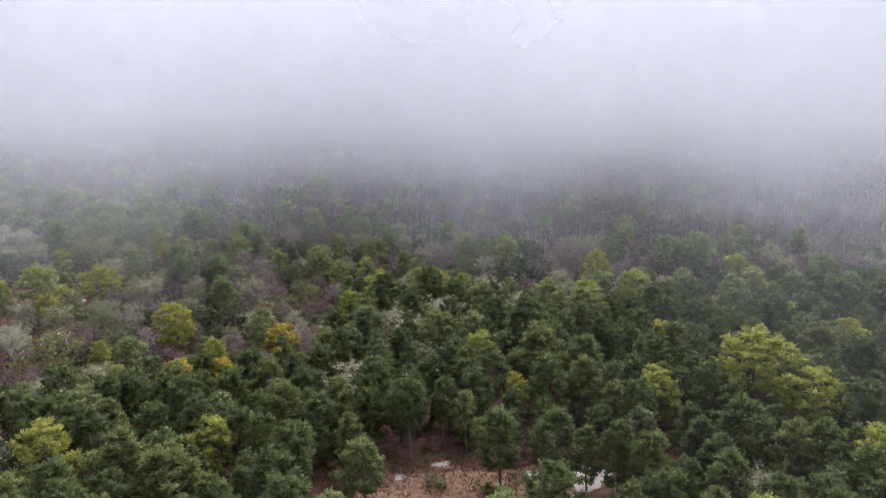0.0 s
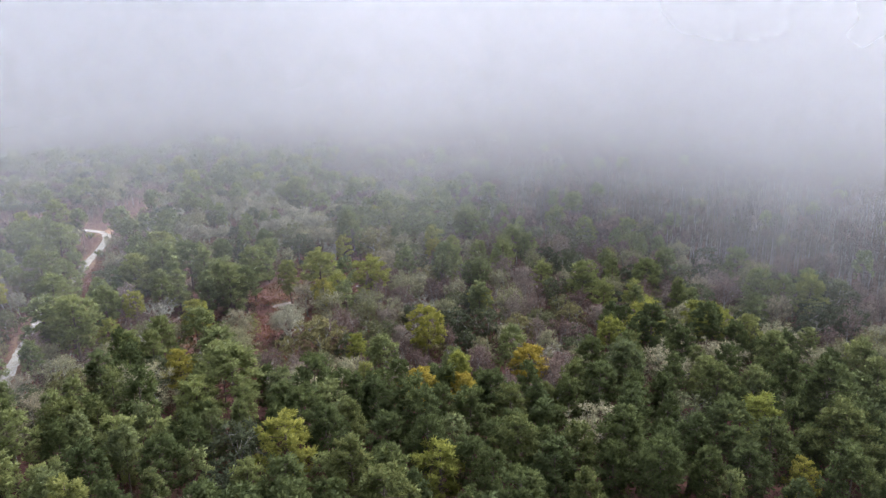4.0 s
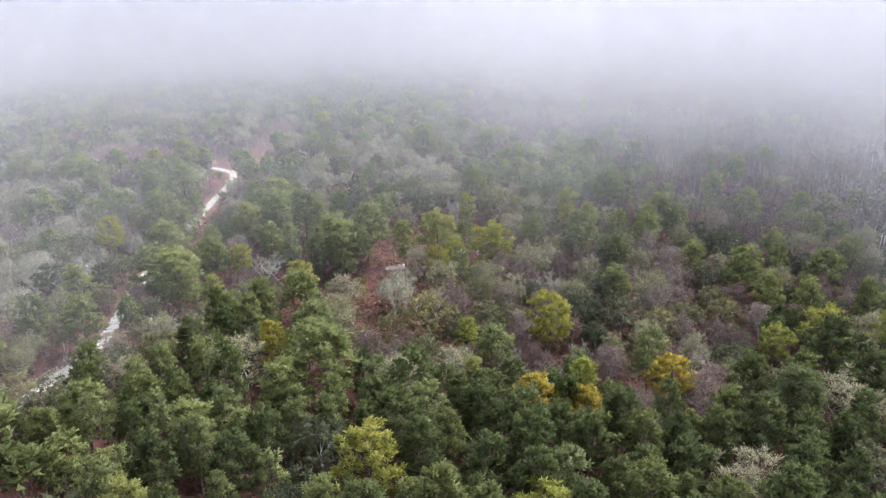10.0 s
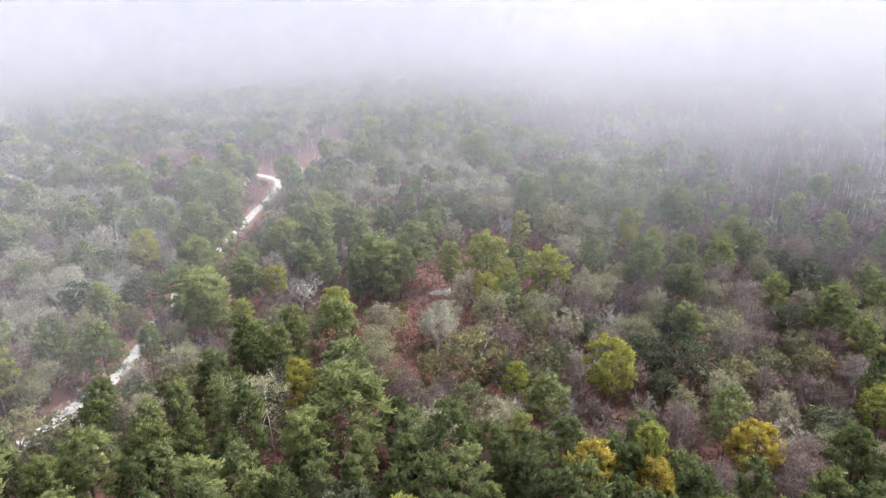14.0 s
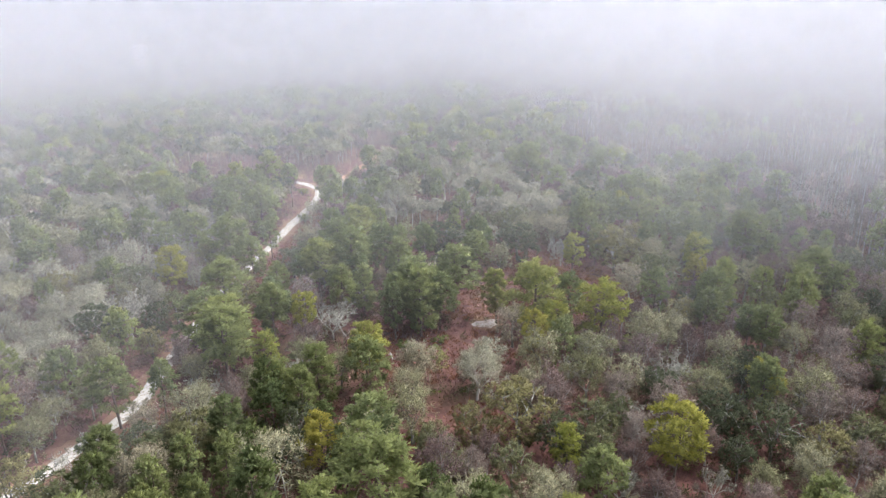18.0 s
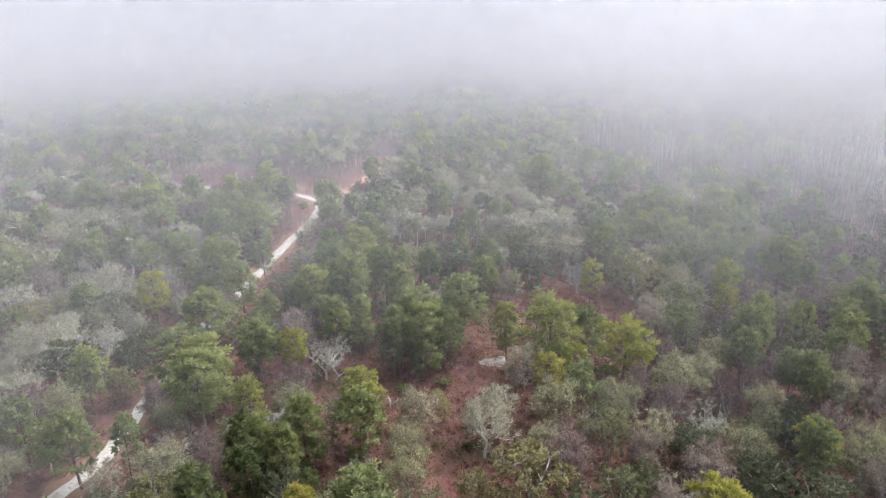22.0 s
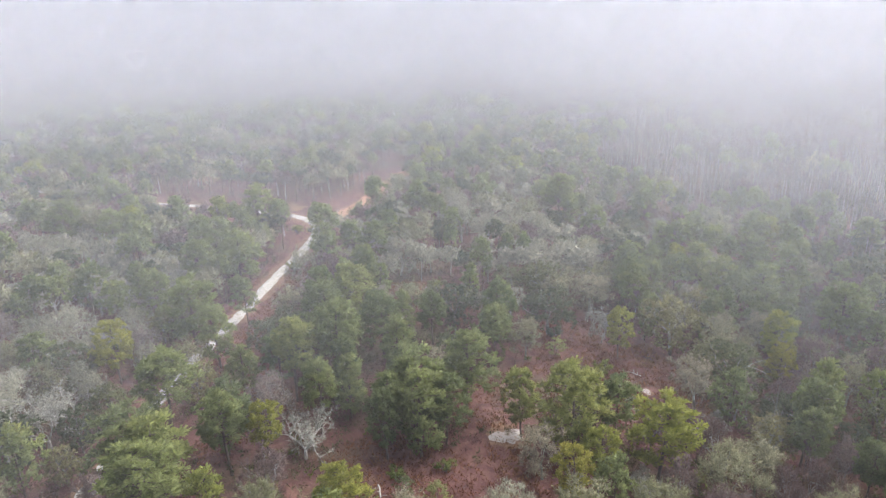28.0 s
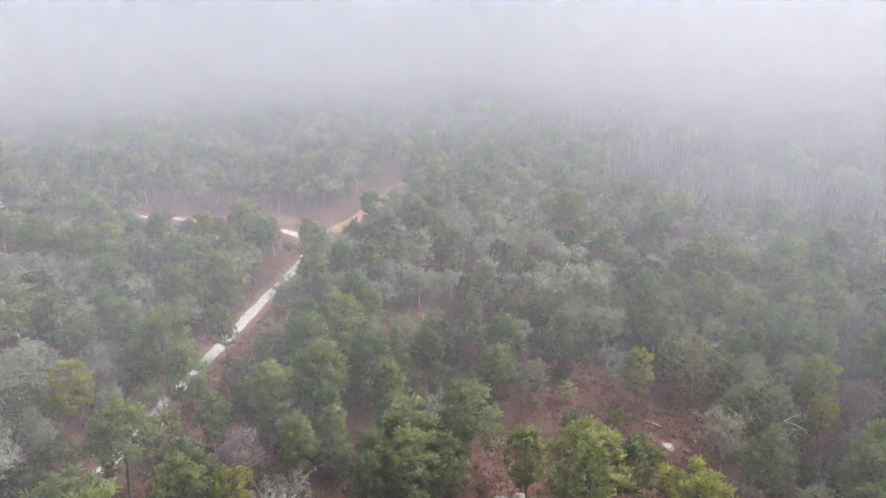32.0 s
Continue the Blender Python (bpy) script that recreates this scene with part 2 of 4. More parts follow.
def fog_material(name, thick, wisp_scale, bands):
    """Low cloud: white droplets that scatter daylight both ways, in drifting wisps. bands: how it thickens and thins from west to east."""
    m = bpy.data.materials.new(name)
    m.use_nodes = True
    n, l = m.node_tree.nodes, m.node_tree.links
    n.remove(n["Principled BSDF"])
    pos = n.new("ShaderNodeNewGeometry").outputs["Position"]
    sep = n.new("ShaderNodeSeparateXYZ")
    l.new(pos, sep.inputs[0])
    a = map_range(n, l, sep.outputs["Z"], 5.0, 75.0, 0.85, 1.5)
    for lo, hi, to_lo, to_hi in bands:
        a = math_node(n, l, "MULTIPLY", a, map_range(n, l, sep.outputs["X"], lo, hi, to_lo, to_hi))
    a = math_node(n, l, "MULTIPLY", a, map_range(n, l, noise_tex(n, l, wisp_scale, 4.0, 0.5), 0.3, 0.7, 0.4, 1.6))
    a = math_node(n, l, "MULTIPLY", a, thick, True)
    front, back, both = n.new("ShaderNodeBsdfDiffuse"), n.new("ShaderNodeBsdfTranslucent"), n.new("ShaderNodeMixShader")
    clear, out = n.new("ShaderNodeBsdfTransparent"), n.new("ShaderNodeMixShader")
    for s in (front, back):
        s.inputs["Color"].default_value = (0.775, 0.78, 0.81, 1)
    l.new(front.outputs[0], both.inputs[1])
    l.new(back.outputs[0], both.inputs[2])
    l.new(a, out.inputs[0])
    l.new(clear.outputs[0], out.inputs[1])
    l.new(both.outputs[0], out.inputs[2])
    l.new(out.outputs[0], n["Material Output"].inputs["Surface"])
    return m


# ---- mesh helpers ----
class Geo:
    """Gathers vertices and faces of one mesh."""

    def __init__(self):
        self.v, self.f, self.n = [], [], 0

    def add(self, verts, faces):
        self.v.append(np.asarray(verts, float))
        self.f += [tuple(i + self.n for i in f) for f in faces]
        self.n += len(verts)

    def tube(self, pts, radii, sides):
        pts = np.asarray(pts, float)
        ring, verts = np.arange(sides) * 2 * np.pi / sides, []
        for i, p in enumerate(pts):
            d = pts[min(i + 1, len(pts) - 1)] - pts[max(i - 1, 0)]
            d = d / (np.linalg.norm(d) + 1e-9)
            u = np.cross(d, (0.31, 0.9, 0.3) if abs(d[2]) > 0.7 else (0, 0, 1))
            u /= np.linalg.norm(u)
            w = np.cross(d, u)
            verts += [p + radii[i] * (np.cos(a) * u + np.sin(a) * w) for a in ring]
        faces = [(i * sides + j, i * sides + (j + 1) % sides, (i + 1) * sides + (j + 1) % sides, (i + 1) * sides + j) for i in range(len(pts) - 1) for j in range(sides)]
        self.add(verts, faces + [tuple(range((len(pts) - 1) * sides, len(pts) * sides))])

    def mesh(self, name, material, smooth=False):
        me = bpy.data.meshes.new(name)
        me.from_pydata(np.concatenate(self.v).tolist(), [], self.f)
        me.materials.append(material)
        if smooth:
            me.shade_smooth()
        return me


def loose_mesh(name, tri, material, out=None):
    """A mesh of loose triangles: tri is (n, 3, 3). out: the way each corner faces, (n, 3, 3), for soft shading of the clump."""
    if out is not None:
        facing = np.cross(tri[:, 1] - tri[:, 0], tri[:, 2] - tri[:, 0])
        turned = (facing * out.mean(axis=1)).sum(1) < 0
        out = np.where(turned[:, None, None], out[:, ::-1], out)
        tri = np.where(turned[:, None, None], tri[:, ::-1], tri)
    tri = np.ascontiguousarray(tri, dtype=np.float32)
    k = len(tri)
    me = bpy.data.meshes.new(name)
    me.vertices.add(3 * k)
    me.vertices.foreach_set("co", tri.reshape(-1))
    me.loops.add(3 * k)
    me.loops.foreach_set("vertex_index", np.arange(3 * k, dtype=np.int32))
    me.polygons.add(k)
    me.polygons.foreach_set("loop_start", np.arange(0, 3 * k, 3, dtype=np.int32))
    me.polygons.foreach_set("loop_total", np.full(k, 3, dtype=np.int32))
    me.update(calc_edges=True)
    me.materials.append(material)
    if out is not None:
        me.normals_split_custom_set_from_vertices(unit(out).reshape(-1, 3))
    return me


def facing_out(rng, tri, centres, each, middle):
    """The way that leaves face: out of their clump, out of the crown and up."""
    clump = np.repeat(centres, each, axis=0)[:, None, :]
    if np.ndim(middle) == 2:
        middle = np.repeat(middle, each, axis=0)[:, None, :]
    return unit(0.75 * unit(tri - clump) + 0.75 * unit(tri - middle) + rng.normal(size=(len(tri), 1, 3)) * 0.25 + (0, 0, 0.3))


def unit(v):
    return v / (np.linalg.norm(v, axis=-1, keepdims=True) + 1e-9)


def blades(rng, centres, each, inner, outer, width, up=0.25):
    """Tufts of needles: narrow triangles that point out of each centre."""
    d = rng.normal(size=(len(centres), each, 3))
    d[..., 2] += up
    d = unit(d)
    side = unit(np.cross(d, rng.normal(size=d.shape)))
    c = centres[:, None, :]
    r = outer * rng.uniform(0.7, 1.15, d.shape[:2] + (1,))
    w = width * rng.uniform(0.7, 1.3, d.shape[:2] + (1,))
    tri = np.stack([c + d * inner - side * w, c + d * inner + side * w, c + d * r], axis=2)
    return tri.reshape(-1, 3, 3)


def leaves(rng, centres, each, spread, size):
    """Clumps of leaves: small triangles strewn about each centre."""
    p = centres[:, None, :] + rng.normal(size=(len(centres), each, 3)) * np.array(spread)
    a = unit(rng.normal(size=p.shape)) * size * rng.uniform(0.6, 1.3, p.shape[:2] + (1,))
    b = unit(np.cross(a, rng.normal(size=p.shape))) * size * 0.7
    return np.stack([p - a * 0.6 - b * 0.5, p - a * 0.4 + b * 0.5, p + a], axis=2).reshape(-1, 3, 3)


OCTA = np.array([(1, 0, 0), (-1, 0, 0), (0, 1, 0), (0, -1, 0), (0, 0, 1), (0, 0, -1)], float)
OCTA_FACES = np.array([[0, 2, 4], [2, 1, 4], [1, 3, 4], [3, 0, 4], [2, 0, 5], [1, 2, 5], [3, 1, 5], [0, 3, 5]])


def cores(rng, centres, radius, flat=0.8):
    """The dense, knobbly inside of each clump, 8 triangles apiece."""
    r = radius * rng.uniform(0.75, 1.25, (len(centres), 1, 1)) * rng.uniform(0.7, 1.3, (len(centres), 6, 1))
    v = centres[:, None, :] + OCTA[None] * r * (1, 1, flat)
    return v[:, OCTA_FACES].reshape(-1, 3, 3)


def dome(rng, centre, radius, half, count, lobes, lobe_size, low=-0.35):
    """Places for the clumps of a crown: on the outside of a heap of rounded lobes. Returns the places and the middle of each one's lobe."""
    k = np.arange(lobes)
    z = low + (1 - low) * (k + 0.5) / lobes
    a = k * 2.4 + rng.uniform(0, 6.28) + rng.uniform(-0.4, 0.4, lobes)
    w = np.sqrt(np.maximum(0, 1 - z * z))
    d = np.stack([np.cos(a) * w, np.sin(a) * w, z], axis=1) * rng.uniform(0.85, 1.12, (lobes, 1))
    size = radius * lobe_size * rng.uniform(0.75, 1.2, lobes)
    mid = centre + d * np.stack([radius - size, radius - size, half - size * 0.85], axis=1)
    which = rng.randint(0, lobes, count * 5)
    way = unit(rng.normal(size=(count * 5, 3)) + (0, 0, 0.25))
    p = mid[which] + way * (size[which, None] * rng.uniform(0.82, 1.08, (count * 5, 1))) * (1, 1, 0.85)
    far_in = (np.linalg.norm((p[:, None] - mid[None]) / (1, 1, 0.85), axis=2) < size[None] * 0.8).any(axis=1)
    keep = np.flatnonzero(~far_in)[:count]
    heart = 0.7 * mid[which[keep]] + 0.3 * (centre - np.array([0, 0, half * 0.3]))
    return p[keep], heart, (mid, size, centre - np.array([0, 0, half * 0.3]))


def join(*parts):
    return np.concatenate([p[0] for p in parts]), np.concatenate([p[1] for p in parts])


def tufts(rng, centres, each, reach, width, heart, lift=0.35, fan=0.6, round_share=0.0):
    """Clumps of needles or leaves: narrow triangles that spring out of each centre, away from the heart of the crown. Returns triangles and the way they face."""
    away = unit(centres - heart)[:, None, :]
    d = unit(unit(rng.normal(size=(len(centres), each, 3))) + away * fan + (0, 0, lift))
    side = unit(np.cross(d, rng.normal(size=d.shape))) * width * rng.uniform(0.7, 1.35, d.shape[:2] + (1,))
    size = reach if np.ndim(reach) == 0 else np.asarray(reach)[:, None, None]
    tip = centres[:, None, :] + d * size * rng.uniform(0.55, 1.15, d.shape[:2] + (1,))
    root = centres[:, None, :] + d * size * rng.uniform(0.05, 0.35, d.shape[:2] + (1,))
    blunt = rng.uniform(size=d.shape[:2] + (1,)) < round_share
    tri = np.stack([np.where(blunt, tip, root) - side, np.where(blunt, tip, root) + side, np.where(blunt, root, tip)], axis=2)
    out = unit(0.8 * d + 0.65 * away + (0, 0, 0.3) + rng.normal(size=d.shape) * 0.12)
    return tri.reshape(-1, 3, 3), np.repeat(out.reshape(-1, 1, 3), 3, axis=1)


def clumps(rng, centres, radius, needles, length, width, middle, flat=0.8):
    """Clumps of foliage: a core with sprays of narrow leaves out of it. Returns triangles and the way they face."""
    a, b = cores(rng, centres, radius, flat), blades(rng, centres, needles, radius * 0.6, length, width, 0.3)
    return np.concatenate([a, b]), np.concatenate([facing_out(rng, a, centres, 8, middle), facing_out(rng, b, centres, needles, middle)])


# ---- trees: every pattern is (trunk mesh, limb mesh, crown mesh), 1:1 in metres ----
CLUMPS = {"pine": [], "young_pine": [], "oak": [], "hardwood": []}


def pine_pattern(seed, height, radius, bare, material, name="pine", limbs=38, reach=0.9, each=32):
    """A pine: a straight trunk, rising limbs in loose whorls and tufts of needles on their outer halves, with gaps between the boughs."""
    rng = np.random.RandomState(seed)
    bend = rng.uniform(-0.5, 0.5, 2)
    hs = np.linspace(-0.3, height, 7)
    line = np.array([(bend[0] * math.sin(h / height * 2.4), bend[1] * math.sin(h / height * 1.9), h) for h in hs])
    thick = height / 14.0
    trunk, places, sizes = Geo(), [], []
    trunk.tube(line, [0.21 * thick, 0.2 * thick, 0.18 * thick, 0.15 * thick, 0.12 * thick, 0.08 * thick, 0.03], 7)
    lean = rng.uniform(0, 6.283)
    widest = rng.uniform(0.12, 0.34)
    for i in range(limbs):
        f = ((i + rng.uniform(0, 1)) / limbs) ** 0.92
        h = height * (bare + (0.985 - bare) * f)
        a = i * 2.4 + rng.uniform(-0.45, 0.45)
        swell = (0.62 + 0.38 * f / widest) if f < widest else (1 - ((f - widest) / (1.02 - widest)) ** 1.9) ** 0.62
        long = radius * 1.05 * swell * (0.9 + 0.16 * math.cos(a - lean)) * rng.uniform(0.72, 1.12) + 0.25
        rise = long * rng.uniform(0.05, 0.5) + 0.2
        base = np.array([np.interp(h, hs, line[:, 0]), np.interp(h, hs, line[:, 1]), h])
        way, side = np.array([math.cos(a), math.sin(a), 0]), np.array([-math.sin(a), math.cos(a), 0])
        p1, p2 = base + way * long * 0.5 + (0, 0, rise * 0.2), base + way * long + (0, 0, rise)
        trunk.tube([base, p1, p2], [0.06 * thick, 0.04 * thick, 0.015], 3)
        for k, q in enumerate((0.5, 0.78, 1.0, 0.9)[: 4 if long > 1.6 else 3 if long > 0.9 else 2]):
            off = 0.0 if k == 2 else rng.uniform(-0.34, 0.34) * long * 0.8
            places.append(base + way * long * q + side * off + (0, 0, rise * q * q + rng.uniform(-0.1, 0.3)))
            sizes.append(reach * rng.uniform(0.75, 1.25))
    places.append(line[-1] + (0, 0, 0.1))
    sizes.append(reach * 0.9)
    places, sizes = np.array(places), np.array(sizes)
    heart = np.stack([np.full(len(places), line[-1][0]), np.full(len(places), line[-1][1]), places[:, 2] * 0.7 + height * bare * 0.3 - 0.5], axis=1)
    crown, out = tufts(rng, places, each, sizes, 0.1 * reach / 0.78, heart, 0.4, 0.45, 0.6)
    CLUMPS[name].append((places, heart, sizes))
    return [trunk.mesh(name + "_trunk", B_PINE, True)], [], loose_mesh(name + "_crown", crown, material, out)


def branch(rng, geo, ends, base, way, length, radius, level, spread, last):
    pts, p, d = [base], base, way
    for s in range(3):
        d = unit(d + rng.normal(size=3) * 0.22 + (0, 0, 0.05))
        p = p + d * length / 3
        pts.append(p)
    geo.tube(pts, [radius, radius * 0.8, radius * 0.62, radius * 0.4], 5 if level < 2 else 3)
    if level >= last:
        ends += [(pts[2], d), (pts[3], d)]
        return
    for k in range(rng.randint(3, 5)):
        q = pts[2] if k % 2 else pts[3]
        side = unit(rng.normal(size=3) + (0, 0, 0.35))
        branch(rng, geo, ends, q, unit(d * (1 - spread) + side * spread), length * rng.uniform(0.6, 0.85), radius * 0.55, level + 1, spread, last)


def broad_pattern(seed, height, radius, bark, material, style, name):
    """A forked broadleaf tree. style: leafy, twiggy or dead."""
    rng = np.random.RandomState(seed)
    trunk, boughs, ends = Geo(), [], []
    fork = height * (rng.uniform(0.12, 0.2) if style == "dead" else rng.uniform(0.2, 0.32))
    lean = rng.uniform(-0.4, 0.4, 2)
    trunk.tube([(0, 0, -0.3), (lean[0] * 0.3, lean[1] * 0.2, fork * 0.5), (lean[0], lean[1], fork)], [0.27, 0.21, 0.18], 7)
    n = rng.randint(5, 7)
    for k in range(n):
        a = k * 6.283 / n + rng.uniform(-0.4, 0.4)
        out = rng.uniform(0.6, 1.5) if style == "dead" else rng.uniform(0.35, 1.0)
        wood = Geo()
        boughs.append(wood)
        branch(rng, wood, ends, np.array([lean[0], lean[1], fork - 0.1 * k * 0.3]), unit(np.array([math.cos(a) * out, math.sin(a) * out, 1.0])),
               height * 0.30, 0.09, 1, 0.6, 2 if style == "leafy" else 3)
    pts = np.array([e[0] for e in ends])
    ways = np.array([e[1] for e in ends])
    fit_xy = radius / max(1e-6, np.percentile(np.hypot(pts[:, 0] - lean[0], pts[:, 1] - lean[1]), 92))
    fit_z = height * 0.95 / np.percentile(pts[:, 2], 97)
    shape = np.array([fit_xy, fit_xy, fit_z])
    for wood in boughs:
        wood.v = [(v - (lean[0], lean[1], 0)) * shape + (lean[0], lean[1], 0) for v in wood.v]
    pts = (pts - (lean[0], lean[1], 0)) * shape + (lean[0], lean[1], 0)
    trunk.v = [v * (1, 1, fit_z) for v in trunk.v]
    heart = np.array([lean[0], lean[1], height * 0.42])
    if style == "leafy":
        tips, _, _ = dome(rng, np.array([lean[0], lean[1], height * 0.55]), radius * 1.02, height * 0.44, 210, 17, 0.36, -0.75)
        tips = tips + rng.normal(size=tips.shape) * 0.16
        sizes = rng.uniform(0.45, 0.85, len(tips))
        crown, out = tufts(rng, tips, 16, sizes, 0.115, heart, 0.3, 0.5, 0.6)
    elif style == "twiggy":
        tips, _, _ = dome(rng, np.array([lean[0], lean[1], height * 0.56]), radius * 0.97, height * 0.43, 90, 13, 0.36, -0.7)
        some = rng.permutation(len(pts))[:110]
        tips = np.concatenate([pts[some], tips + rng.normal(size=tips.shape) * 0.2])
        sizes = rng.uniform(0.7, 1.35, len(tips))
        brush, face = tufts(rng, tips, 17, sizes, 0.034, heart, 0.55, 0.75)
        fleck = leaves(rng, tips, 8, (0.42, 0.42, 0.38), 0.19)
        crown, out = join((brush, face), (fleck, facing_out(rng, fleck, tips, 8, heart)))
    else:
        tips, sizes = pts, rng.uniform(0.5, 1.1, len(pts))
        crown, out = tufts(rng, pts, 19, sizes, 0.032, heart, 0.35, 0.7)
    CLUMPS.setdefault(name, []).append((tips, np.repeat(heart[None], len(tips), axis=0), sizes))
    return [trunk.mesh(name + "_trunk", bark, True)], [w.mesh(name + "_limb", bark) for w in boughs], loose_mesh(name + "_crown", crown, material, out)


def cypress_pattern(seed, height, radius, name="cypress"):
    """A leafless swamp tree: a tall straight pale stem with short rising branches."""
    rng = np.random.RandomState(seed)
    trunk, wood, tips = Geo(), Geo(), []
    lean = rng.uniform(-0.5, 0.5, 2)
    trunk.tube([(0, 0, -0.3), (0, 0, 0.6), (lean[0] * 0.5, lean[1] * 0.5, height * 0.5), (lean[0], lean[1], height)], [0.34, 0.22, 0.14, 0.03], 6)
    for i in range(26):
        f = rng.uniform(0.42, 0.98)
        a, reach = i * 2.4, radius * (1.15 - f) * 1.5 * rng.uniform(0.5, 1.1)
        base = np.array([lean[0] * f, lean[1] * f, height * f])
        tip = base + (math.cos(a) * reach, math.sin(a) * reach, reach * 0.6 + 0.2)
        wood.tube([base, (base + tip) / 2 + (0, 0, -0.05), tip], [0.05, 0.035, 0.012], 3)
        tips += [tip, (base + tip * 2) / 3, base * 0.6 + tip * 0.4]
    crown = blades(rng, np.array(tips), 13, 0.05, 1.0, 0.032, 0.5)
    trunk.add(np.concatenate(wood.v), wood.f)
    return [trunk.mesh(name + "_trunk", B_SWAMP, True)], [], loose_mesh(name + "_crown", crown, M_SWAMP)


PATTERNS = {
    "pine": [pine_pattern(10 + i, h, r, b, M_PINE) for i, (h, r, b) in enumerate([(14.5, 3.3, 0.24), (13.5, 3.1, 0.12), (15.5, 3.3, 0.42), (13.0, 3.6, 0.16), (14.0, 2.8, 0.08), (15.0, 3.1, 0.46), (14.0, 3.5, 0.28)])],
    "yellow": [pine_pattern(30 + i, h, r, b, M_YELLOW, reach=0.82) for i, (h, r, b) in enumerate([(14.0, 3.6, 0.34), (13.0, 3.2, 0.26), (14.5, 3.8, 0.40)])],
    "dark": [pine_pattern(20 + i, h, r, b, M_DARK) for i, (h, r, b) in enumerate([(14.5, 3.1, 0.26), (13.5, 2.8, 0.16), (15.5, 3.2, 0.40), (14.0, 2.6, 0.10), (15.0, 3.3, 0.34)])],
    "golden": [pine_pattern(36 + i, h, r, b, M_GOLD, reach=0.8) for i, (h, r, b) in enumerate([(13.0, 3.4, 0.38), (12.5, 3.1, 0.30)])],
    "young": [pine_pattern(40 + i, h, r, 0.06, M_PINE, "young_pine", 20, 0.42, 18) for i, (h, r) in enumerate([(4.2, 1.4), (5.0, 1.6), (3.4, 1.2)])],
    "oak": [broad_pattern(50 + i, h, r, B_GREY, M_OAK, "leafy", "oak") for i, (h, r) in enumerate([(10.0, 4.2), (9.0, 3.8), (11.0, 4.4), (8.5, 3.6)])],
    "hardwood": [broad_pattern(60 + i, h, r, B_GREY, M_TWIG, "twiggy", "hardwood") for i, (h, r) in enumerate([(10.0, 3.8), (9.0, 3.5), (11.0, 4.0), (9.5, 3.3), (10.5, 3.6)])],
    "lichen": [broad_pattern(55 + i, h, r, B_PALE, M_LICHEN, "twiggy", "lichened_tree") for i, (h, r) in enumerate([(9.0, 3.8), (8.0, 3.5), (9.5, 3.6)])],
    "bare": [broad_pattern(65 + i, h, r, B_SWAMP, M_MAUVE, "twiggy", "bare_tree") for i, (h, r) in enumerate([(10.5, 3.4), (9.5, 3.2), (11.5, 3.6)])],
    "pale": [broad_pattern(70 + i, h, r, B_PALE, M_PALE, "dead", "pale_tree") for i, (h, r) in enumerate([(7.8, 3.5), (6.6, 3.2), (8.4, 3.3), (7.2, 3.6)])],
    "cypress": [cypress_pattern(80 + i, h, r) for i, (h, r) in enumerate([(14.0, 2.2), (12.5, 2.0), (15.5, 2.4), (13.5, 2.6)])],
}
MEAN_RADIUS = {"pine": 3.2, "yellow": 3.5, "golden": 3.3, "dark": 3.1, "young": 1.4, "oak": 4.0, "hardwood": 3.6, "pale": 3.2, "bare": 3.4, "lichen": 3.6, "cypress": 2.3}
LABELS = {
    "pine": ("pine_tree", "tall green pine with tufted crown and bare lower trunk", "pine tree", "pines of the forest"),
    "yellow": ("pine_tree", "broad pine with yellow-green tufted needles", "pine tree", "yellowing pines"),
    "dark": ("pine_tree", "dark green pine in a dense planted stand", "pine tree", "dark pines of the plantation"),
    "golden": ("pine_tree", "pine with golden-yellow tufted needles among darker trees", "pine tree", "golden pines"),
    "young": ("young_pine", "small bushy young pine in the dry grass", "young pine", "young pines"),
    "oak": ("oak_tree", "round evergreen oak with dull green leaves", "oak tree", "evergreen oaks"),
    "hardwood": ("hardwood_tree", "nearly leafless grey-green hardwood covered in lichen", "bare tree", "bare hardwoods"),
    "lichen": ("lichened_tree", "pale grey hardwood thickly grown with whitish lichen", "bare tree", "lichened hardwoods"),
    "bare": ("bare_tree", "leafless mauve-brown hardwood with fine upright twigs", "bare tree", "mauve bare trees"),
    "pale": ("pale_tree", "bleached leafless tree with white lichened branches", "bare tree", "bleached bare trees"),
    "cypress": ("swamp_tree", "tall leafless swamp tree with pale straight trunk", "bare tree", "bare swamp trees"),
}

# ---- the lie of the land ----
ROAD = [(-345, 170), (-314, 185), (-294, 194), (-283, 201), (-268, 209.5), (-251, 217.5), (-240, 219), (-231, 216.5), (-222, 208.5), (-213, 197), (-204, 183.5),
        (-193.5, 169), (-185, 157), (-174.5, 142), (-161, 126), (-150, 114), (-141, 104), (-137, 94), (-134, 86), (-131, 74), (-129, 60)]
BRANCH = [(-232, 216), (-236, 229), (-240, 241), (-246, 252), (-255, 268), (-263, 284)]
# clearings: x, y, half-length, half-width, heading in degrees
CLEARINGS = [(-114, 203, 25, 13, -25), (-121, 187, 18, 9, 80), (2, 91, 30, 9, 0), (-123, 154, 12, 8, 30), (-158, 148, 20, 6, -50), (-137, 104, 12, 5, -50), (-170, 202, 9, 7, 0), (2, 104, 27, 6, 0), 
             (-242, 231, 20, 9, 20), (-281, 207, 28, 9, 28), (-250, 256, 16, 6, -60), (-197, 180, 26, 8, -55), (-322, 226, 9, 6, 0), (-107, 162, 14, 5, 51), (-92, 142, 7, 5, 0), (-258, 203, 36, 11, 28), (-109, 164, 11, 4, -51), (-232, 236, 24, 7, -65), (-187, 173, 32, 7, -54), (-116, 148, 13, 8, 30), (-246, 246, 26, 7, -60), (-98, 128, 8, 4, 10)]
